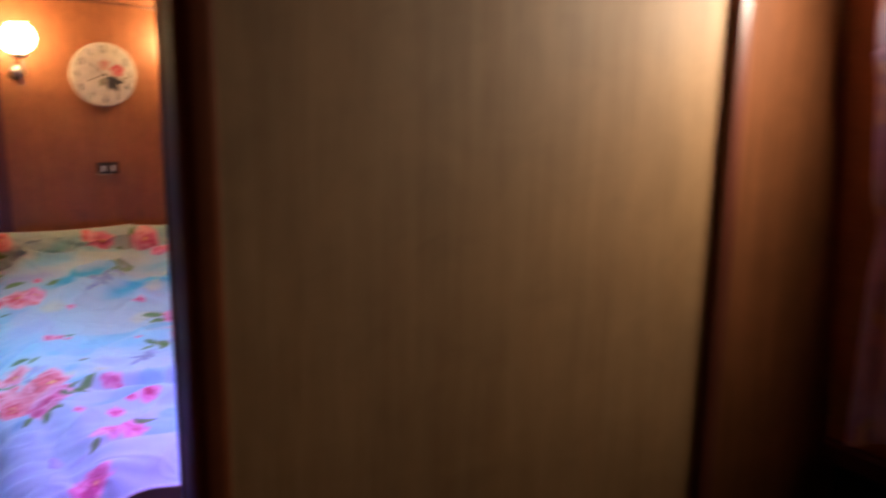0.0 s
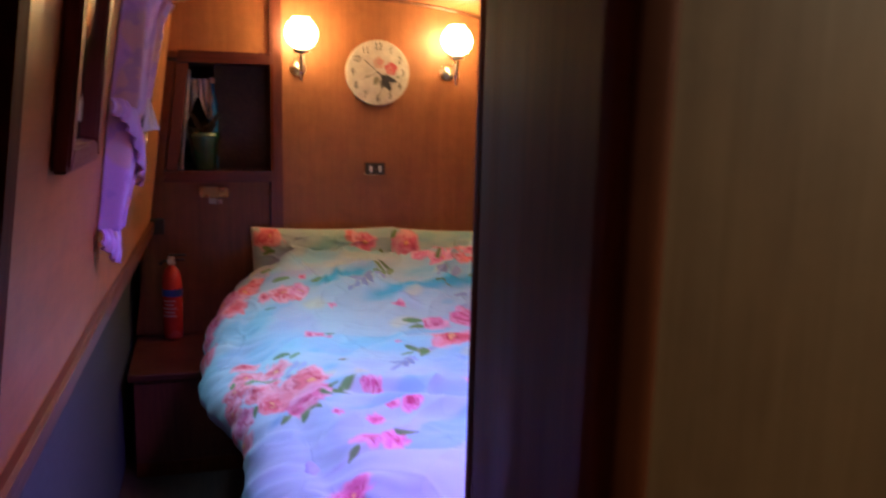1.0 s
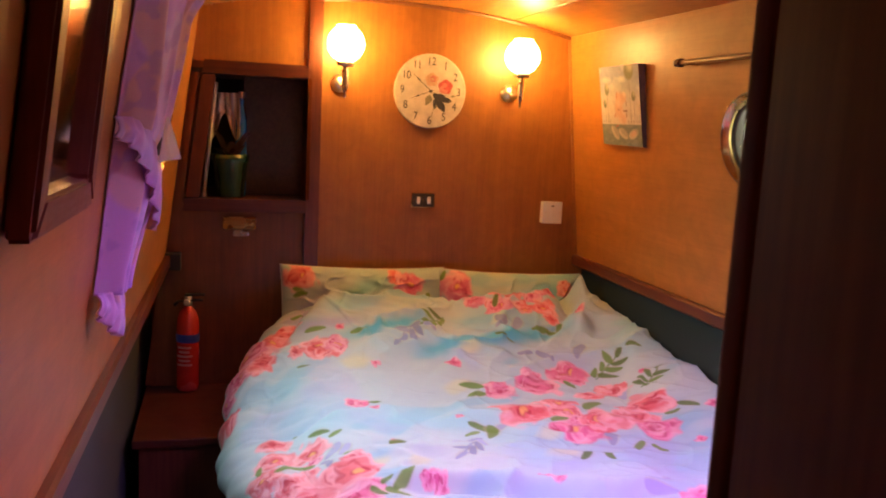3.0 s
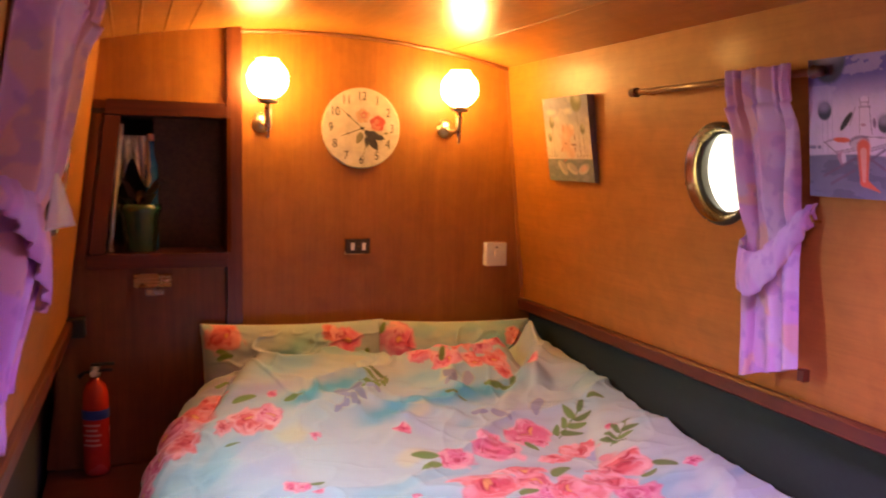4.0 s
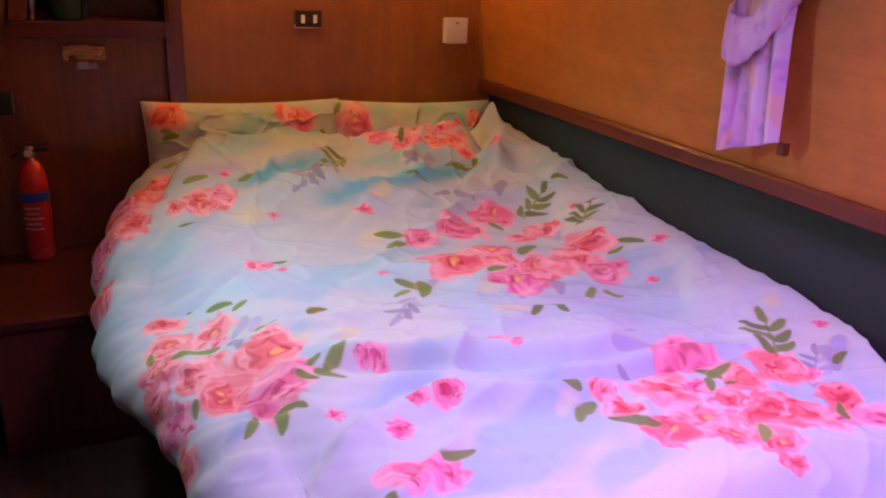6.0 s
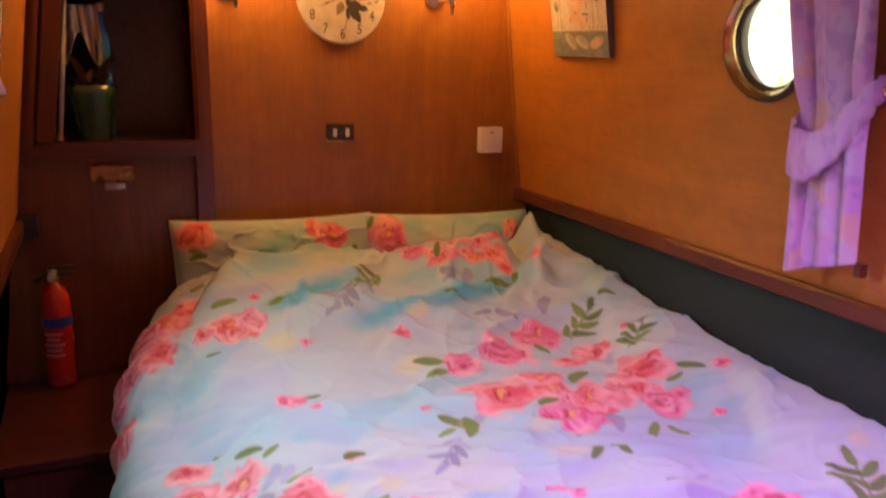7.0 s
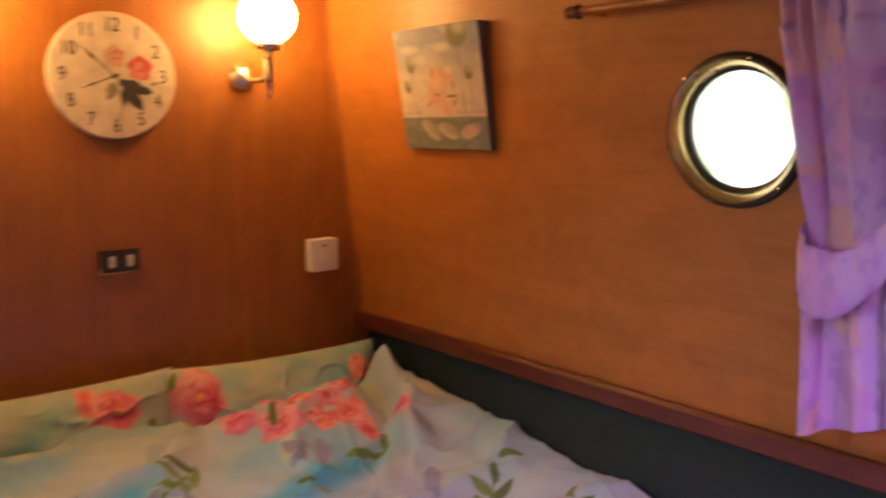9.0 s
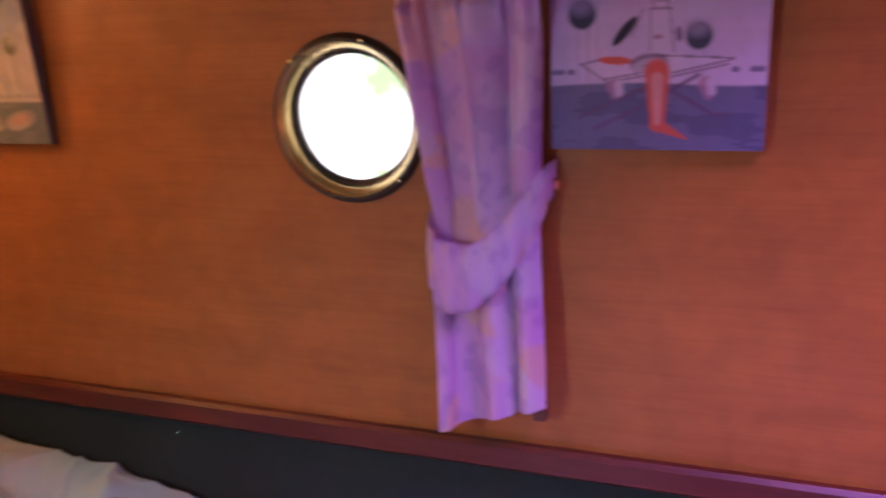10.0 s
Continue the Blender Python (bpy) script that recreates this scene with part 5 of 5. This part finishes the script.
def bedding_print(x, y, seed, blooms, buds, dark, grey):
    g = np.random.default_rng(seed)
    c = np.ones(x.shape + (3,)) * np.array((0.45, 0.60, 0.56))
    c = lay(c, smooth(fbm(x * 5, y * 7, seed + 1, 3), -0.1, 0.7), (0.33, 0.58, 0.58), 0.8)
    c = lay(c, smooth(fbm(x * 6, y * 5, seed + 2, 3), 0.05, 0.8), (0.55, 0.64, 0.49), 0.5)
    c = lay(c, smooth(fbm(x * 6 + y * 4, y * 13 - x * 5, seed + 3, 4), 0.32, 0.75), (0.22, 0.52, 0.57), 0.6)
    c = lay(c, smooth(fbm(x * 9, y * 8, seed + 4, 4), 0.34, 0.7), (0.42, 0.46, 0.58), 0.4)
    for wx, wy, wl, ww, a, col, k in WASHES:
        px, py = x - wx, y - wy
        t, n = px * math.cos(a) + py * math.sin(a), -px * math.sin(a) + py * math.cos(a)
        n = n + 0.3 * ww * fbm(px * 14, py * 14, seed + 11, 4) + 0.3 * ww * np.sin(t / wl * 2)
        m = (1 - smooth(np.abs(n) / ww, 0.1, 1.1)) * (1 - smooth(np.abs(t) / wl, 0.3, 1.1))
        c = lay(c, m, col, k)
    for wx, wy, r in LEMON_DABS:
        c = lay(c, ell(x + 0.02 * fbm(x * 18, y * 18, seed + 13, 2), y + 0.02 * fbm(x * 18, y * 18, seed + 14, 2), wx, wy, r * 1.1, r * 0.7, 0.4, 0.5), (0.66, 0.64, 0.24), 0.5)
    for bx, by, a, ln in grey:
        c = sprig_paint(c, x, y, bx, by, a, ln, g, (0.28, 0.33, 0.43))
    for bx, by, a, ln in (LEAVES_GREY if buds else ()):
        c = leaf_paint(c, x, y, bx, by, a, ln, g, (0.30, 0.34, 0.44))
    for bx, by, r in blooms:
        for _ in range(1 if r > 0.045 else 0):
            a = g.uniform(0, 6.28)
            c = bloom_paint(c, x, y, bx + 1.0 * r * math.cos(a), by + 1.0 * r * math.sin(a), r * g.uniform(0.4, 0.55), g, g.random() < 0.6)
    for bx, by, r in blooms:
        c = bloom_paint(c, x, y, bx, by, r, g, g.random() < 0.7)
    for bx, by, r in buds:
        c = bloom_paint(c, x, y, bx, by, r, g, False)
    for bx, by, a, ln in dark:
        c = sprig_paint(c, x, y, bx, by, a, ln, g, (0.11, 0.22, 0.03)) if ln > 0.1 else leaf_paint(c, x, y, bx, by, a, ln, g, (0.12, 0.23, 0.03))
    return np.clip(c, 0, 1)


FOLDS = (
    ((-0.64, -0.56), (-0.34, -0.20), 0.020, 0.030), ((-0.36, -0.66), (0.02, -0.44), 0.020, 0.014), ((-0.10, -0.44), (0.03, -0.24), 0.016, 0.020),
    ((-0.58, -0.86), (-0.10, -0.74), 0.018, 0.016), ((-0.16, -0.86), (0.06, -0.56), 0.016, 0.010), ((0.48, -0.62), (0.60, -0.28), 0.018, 0.022),
    ((0.30, -0.70), (0.52, -0.42), 0.016, 0.014), ((-0.66, -1.16), (-0.10, -1.00), 0.022, 0.016), ((-0.62, -1.36), (-0.20, -1.34), 0.020, 0.012),
    ((0.50, -1.00), (0.66, -0.62), 0.020, 0.014), ((0.10, -0.34), (0.30, -0.25), 0.014, 0.012), ((-0.58, -1.86), (-0.16, -1.66), 0.018, 0.012),
    ((0.46, -1.62), (0.66, -1.30), 0.020, 0.012), ((-0.52, -0.34), (-0.22, -0.22), 0.012, 0.010), ((-0.34, -1.70), (0.14, -1.86), 0.018, 0.036), ((0.10, -1.64), (0.44, -1.72), 0.020, 0.016), ((-0.50, -2.02), (-0.10, -2.08), 0.02, 0.014),
    ((0.47, -0.56), (0.60, -0.30), 0.026, 0.050))


def duvet():
    """The duvet: a broad sheet over the mattress, sagging over the open side, heaped at the head."""
    rows, cols = 720, 580
    v, u = np.meshgrid(np.linspace(0, 1, rows), np.linspace(0, 1, cols), indexing="ij")
    y = -0.20 - 2.03 * v
    left = np.interp(y, [-2.3, -2.1, -1.5, -0.95, -0.6, -0.3, -0.1], [-0.64, -0.665, -0.73, -0.83, -0.805, -0.67, -0.60])
    right = np.interp(y, [-2.3, -2.05, -1.8, -1.1, -0.5, -0.1], [0.52, 0.60, 0.69, 0.70, 0.70, 0.69])
    s = u * 1.72 - 0.30                    # metres across, 0 at the turn over the side
    top = np.clip(s, 0, None) / 1.42
    drape = np.clip(-s, 0, None)
    x = left + 0.14 + (right - left - 0.14) * top
    zr = np.interp(y, [-2.3, -1.83, -1.15, -0.55, -0.2], [0.655, 0.695, 0.725, 0.775, 0.765])
    flat = 0.655 + 0.012 * fbm(x * 3, y * 3, 41)
    z = flat + (zr - flat) * smooth(x, 0.40, 0.68)
    head = 0.168 * smooth(y, -0.98, -0.22)
    z = z + head * (1 - smooth(x, 0.42, 0.60) * 0.85)
    z = z - 0.02 * np.exp(-((x - 0.05) / 0.10) ** 2) * smooth(y, -0.6, -0.3)
    # rounded shoulder and hanging side
    turn = 1 - smooth(s, 0.0, 0.20)
    z = z - 0.055 * turn ** 2 * (s >= 0) - np.where(s < 0, 0.055, 0)
    a = np.clip(drape / 0.14, 0, 1.45)
    x = x - np.where(s < 0, 0.14 * np.sin(a), 0.0)
    z = z - np.where(s < 0, 0.14 * (1 - np.cos(a)) + np.clip(drape - 0.20, 0, None) * 0.85, 0)
    x = x + np.where(s < 0, smooth(drape, 0.18, 0.30) * 0.06, 0)
    # foot end rolls over
    foot = 1 - smooth(y, -2.23, -2.06)
    z = z - 0.075 * foot ** 2 + 0.012 * foot * np.sin(x * 34 + 2 * np.sin(x * 9))
    y2 = y + 0.03 * foot * np.sin(x * 11)
    # creases
    w1 = fbm(x * 11 + 0.8 * fbm(x * 3, y * 3, 5), y * 16, 42)
    ridge = (1 - np.abs(fbm(x * 5 + y * 3, y * 9 - x * 2, 43))) ** 5
    rough_head = 1 + 0.5 * smooth(y, -0.9, -0.4)
    z = z + 0.0016 * fbm(x * 30 + y * 9, y * 34, 47, 3) + 0.006 * w1 * rough_head + 0.019 * rough_head * (ridge - 0.25) * (0.45 + 0.55 * smooth(fbm(x * 3, y * 3, 44), -0.2, 0.4))
    crisp = (1 - np.abs(fbm(x * 8 + y * 5, y * 6 - x * 6, 51, 3))) ** 9
    crisp2 = (1 - np.abs(fbm(x * 6 - y * 7, y * 8 + x * 3, 52, 3))) ** 9
    z = z + (0.004 + 0.005 * smooth(y, -1.0, -0.45)) * (crisp + crisp2 - 0.3)
    long_fold = np.exp(-((y + 1.56 + 0.24 * (x + 0.3) + 0.03 * np.sin(x * 6)) / 0.038) ** 2) * smooth(x, -0.55, -0.30) * (1 - smooth(x, 0.1, 0.35))
    fold2 = np.exp(-((y + 1.72 + 0.16 * x) / 0.022) ** 2) * smooth(x, -0.1, 0.05) * (1 - smooth(x, 0.3, 0.5))
    z = z + 0.034 * long_fold - 0.030 * np.roll(long_fold, 16, 0) + 0.026 * fold2 - 0.022 * np.roll(fold2, 11, 0)
    for (ax, ay), (bx, by), wd, hgt in FOLDS:
        ln = math.hypot(bx - ax, by - ay)
        tx, ty = (bx - ax) / ln, (by - ay) / ln
        t, n = (x - ax) * tx + (y - ay) * ty, -(x - ax) * ty + (y - ay) * tx
        n = n + 0.012 * np.sin(t * 17 + ax * 9) + 0.006 * fbm(x * 14, y * 14, 45, 2)
        ends = smooth(t, -0.02, ln * 0.3) * (1 - smooth(t, ln * 0.65, ln + 0.03))
        lee = np.where(n > 0, np.exp(-(n / wd) ** 2), np.exp(-(n / (wd * 2.2)) ** 2))
        z = z + (0.7 if ay > -1.1 else 1.0) * hgt * ends * (s > 0.02) * (lee - 0.55 * np.exp(-((n - 2.0 * wd) / (wd * 1.2)) ** 2))
    side_fold = fbm(y * 9 + s * 3, s * 4, 6) * smooth(-s, -0.12, 0.16)
    x = x - 0.036 * side_fold
    z = z + 0.013 * fbm(y * 14 + x * 7, x * 6, 8) * (1 - smooth(s, 0.05, 0.35))
    # heap by the cabin side at the head
    heap = np.exp(-(((x - 0.60) / 0.11) ** 2 + ((y + 0.34) / 0.12) ** 2))
    tip = np.exp(-(np.abs(x - 0.625) / 0.030) ** 1.2 - (np.abs(y + 0.235) / 0.060) ** 1.4)
    z = z + 0.034 * heap + 0.020 * heap * np.sin(x * 40 + y * 22) + 0.105 * tip - 0.030 * np.exp(-((x - 0.53) / 0.035) ** 2 - ((y + 0.29) / 0.10) ** 2)
    # turned-in edge in front of the pillow by the cabin side
    beside = smooth(x, 0.04, 0.14) * (1 - smooth(x, 0.46, 0.54))
    z = z + (0.020 * np.exp(-((y + 0.30) / 0.045) ** 2) - 0.11 * smooth(y, -0.285, -0.205)) * beside
    px = np.where(s < 0, left + 0.14 + s, x)
    col = bedding_print(px, y, 60, BLOOMS_MID + BLOOMS_LEFT + BLOOMS_FOOT + BLOOMS_HEAD + BLOOMS_TOP, BUDS, SPRIGS_GREEN + LEAVES_MID + LEAVES_LEFT + LEAVES_FOOT + LEAVES_HEAD, SPRIGS_GREY)
    d = thing("duvet", "", "")
    pos = np.stack([x, y2, z], -1)
    sheet("cover", pos, M_DUVET, col, d, 0.012)
    part("foot_hem", tube([tuple(p) for p in pos[-2, 4:-4:6]], 0.0065, 8), M_DUVET_PLAIN, d, "stitched pale hem at the foot", True)
    return tagged(d, "rumpled duvet in pale aqua cotton with pink roses, covering the bed", "duvet")


duvet()


def pillow(cx, w, tilt, seed, blooms, dark, name_label, drop=0.0, roll=0.0):
    """A plump pillow leaning on the bulkhead; local x across, local z up its face."""
    n, m = 130, 100
    a, b = np.meshgrid(np.linspace(-1, 1, n), np.linspace(-1, 1, m))
    h = 0.40
    edge = (1 - np.abs(a) ** 3.2) * (1 - np.abs(b) ** 3.2)
    puff = 0.085 * np.clip(edge, 0, 1) ** 0.55
    pinch = 1 - 0.06 * (1 - a ** 2)
    px, pz = a * w / 2 * (1 - 0.04 * (1 - b ** 2)), b * h / 2 * pinch
    crease = 0.012 * fbm(a * 5, b * 4, seed) * edge + 0.020 * (1 - np.abs(fbm(a * 5 - b * 3, b * 4 + a * 2, seed + 2, 3))) ** 8 * edge + 0.010 * (1 - np.abs(fbm(a * 3 + b * 2, b * 3, seed + 1))) ** 4 * edge
    col = bedding_print(px + cx, pz, seed, blooms, (), dark, ())
    top = thing("pillow", name_label, "pillow", "pillows on the bed")
    top.matrix_world = pose(cx, -0.140, 0.725 + drop, -tilt, roll, 0)
    for sgn, nm in ((-1, "front"), (1, "back")):
        sheet(nm, np.stack([px, sgn * (puff + 0.0005) + crease * (sgn < 0) * -1, pz], -1), M_DUVET, col, top)
    rim = list(zip(px[0, ::4], pz[0, ::4])) + list(zip(px[::4, -1], pz[::4, -1])) + list(zip(px[-1, ::-4], pz[-1, ::-4])) + list(zip(px[::-4, 0], pz[::-4, 0]))
    part("piping", tube([(float(x), 0, float(z)) for x, z in rim], 0.0028, 6), M_DUVET_PLAIN, top, "", True)


pillow(-0.262, 0.67, 16, 71, ((-0.523, 0.150, 0.060), (-0.093, 0.120, 0.056)), ((-0.55, 0.10, -0.6, 0.05), (-0.546, 0.065, 0.2, 0.05), (-0.02, 0.09, -1.4, 0.06)), "plump pillow in aqua rose-printed cotton leaning on the bulkhead", 0.002, 1.0)
pillow(0.350, 0.66, 15, 77, ((0.106, 0.124, 0.058), (0.585, 0.125, 0.040), (0.63, 0.10, 0.03)), ((0.03, 0.10, -1.7, 0.06), (0.04, 0.15, 0.8, 0.045)), "plump rose-printed pillow leaning on the bulkhead beside the cabin side", -0.018, 2.2)

# ---- passage partition ----
E1, E2 = (-0.420, -2.783), (-0.575, -3.505)


def partition():
    def slab(name, a, b, z0, z1, th, mat, label, cat, kind=True):
        a, b = Vector((*a, 0)), Vector((*b, 0))
        d = (b - a).normalized()
        n = Vector((-d.y, d.x, 0)) * th
        bm = bmesh.new()
        lo = [bm.verts.new(p + Vector((0, 0, z0))) for p in (a, b, b + n, a + n)]
        hi = [bm.verts.new(p + Vector((0, 0, z1))) for p in (a, b, b + n, a + n)]
        bm.faces.new(lo)
        bm.faces.new(hi)
        for i in range(4):
            bm.faces.new((lo[i], lo[(i + 1) % 4], hi[(i + 1) % 4], hi[i]))
        ob = mesh_object(name, bm, mat)
        return setting(ob, label, cat)
    slab("wall_passage", (E2[0] + 0.012, E2[1] + 0.04), (E1[0], E1[1] - 0.03), 0.0, 1.99, -0.035, M_DOOR, "dark brown veneer passage side", "wall")
    slab("wall_partition", (E1[0] + 0.02, E1[1] - 0.03), (0.72, E1[1] - 0.03), 0.0, 1.99, 0.03, M_WALL_V, "veneer partition behind the foot of the bed", "wall")
    slab("wall_closet", (E2[0] + 0.033, E2[1] + 0.004), (0.205, E2[1] + 0.004), 0.0, 1.99, 0.03, M_OCHRE, "ochre veneered closet front facing the saloon", "wall")
    slab("wall_recess", (0.205, E2[1] + 0.10), (0.74, E2[1] + 0.10), 0.0, 1.99, 0.03, M_CABIN, "dark brown veneer wall beside the closet front", "wall")
    slab("wall_return", (0.205, E2[1] + 0.03), (0.205, E2[1] + 0.10), 0.0, 1.99, -0.03, M_MAHOG_V, "narrow wooden return of the closet", "wall")
    # Two unseen end walls, added to keep outside light from leaking in.
    slab("wall_unseen_bow", (-1.4, Y_BACK - 0.02), (0.9, Y_BACK - 0.02), 0.0, 2.02, 0.03, M_WALL_V, "unseen bulkhead added behind the cupboard to stop light leaks", "wall")
    slab("wall_unseen_end", (-1.4, Y_END), (0.9, Y_END), 0.0, 2.02, 0.03, M_WALL_V, "unseen bulkhead added to close the far end of the saloon", "wall")
    for name, (x, y), w in (("trim_post", E2, 0.036), ("trim_post", (E1[0], E1[1] - 0.028), 0.034)):
        bm = box((x, y, 0.0), (x + w, y + w, 1.985), 0.012, 4)
        setting(mesh_object(name, bm, M_DOOR, True), "dark glossy rounded corner post", "trim")
    bm = box((0.190, E2[1] - 0.012, 0), (0.220, E2[1] + 0.02, 1.985), 0.006, 3)
    setting(mesh_object("trim_post", bm, M_MAHOG_V, True), "dark edge strip of the closet front", "trim")
    # jamb on the cabin side across the passage
    bm = bmesh.new()
    for y0, y1, d in ((-2.905, -2.85, 0.022),):
        lo = [bm.verts.new((xl(y, z), y, z)) for y, z in ((y0, GUN), (y1, GUN), (y1, 1.95), (y0, 1.95))]
        hi = [bm.verts.new((xl(y, z) + d, y, z)) for y, z in ((y0, GUN), (y1, GUN), (y1, 1.95), (y0, 1.95))]
        bm.faces.new(lo)
        bm.faces.new(hi)
        for i in range(4):
            bm.faces.new((lo[i], lo[(i + 1) % 4], hi[(i + 1) % 4], hi[i]))
    setting(mesh_object("trim_jamb", bm, M_DOOR), "dark upright jamb on the cabin side", "trim")


partition()


# Invented fixture for the added saloon lamp, out of view.
def ceiling_light():
    c = thing("ceiling_light", "small round brass ceiling light added out of view in the saloon", "ceiling light", at=(0.42, -3.74, 1.926))
    part("ring", lathe([(0.085, -0.02), (0.10, -0.018), (0.105, 0.0), (0.10, 0.004), (0.085, 0.0), (0.085, -0.02)], 36), M_BRASS, c, "", True)
    part("back", lathe([(0, 0.0), (0.09, 0.0), (0.09, 0.003), (0, 0.003)], 36), M_WHITE, c)


ceiling_light()


def hook_block():
    b = thing("trim_end_block", "small black block where the gunwale trim meets the cupboard", "bracket", at=(-0.985, -0.075, 0.93))
    part("block", box((-0.045, -0.03, -0.03), (0.02, 0.03, 0.035), 0.006), M_BLACK, b)


hook_block()
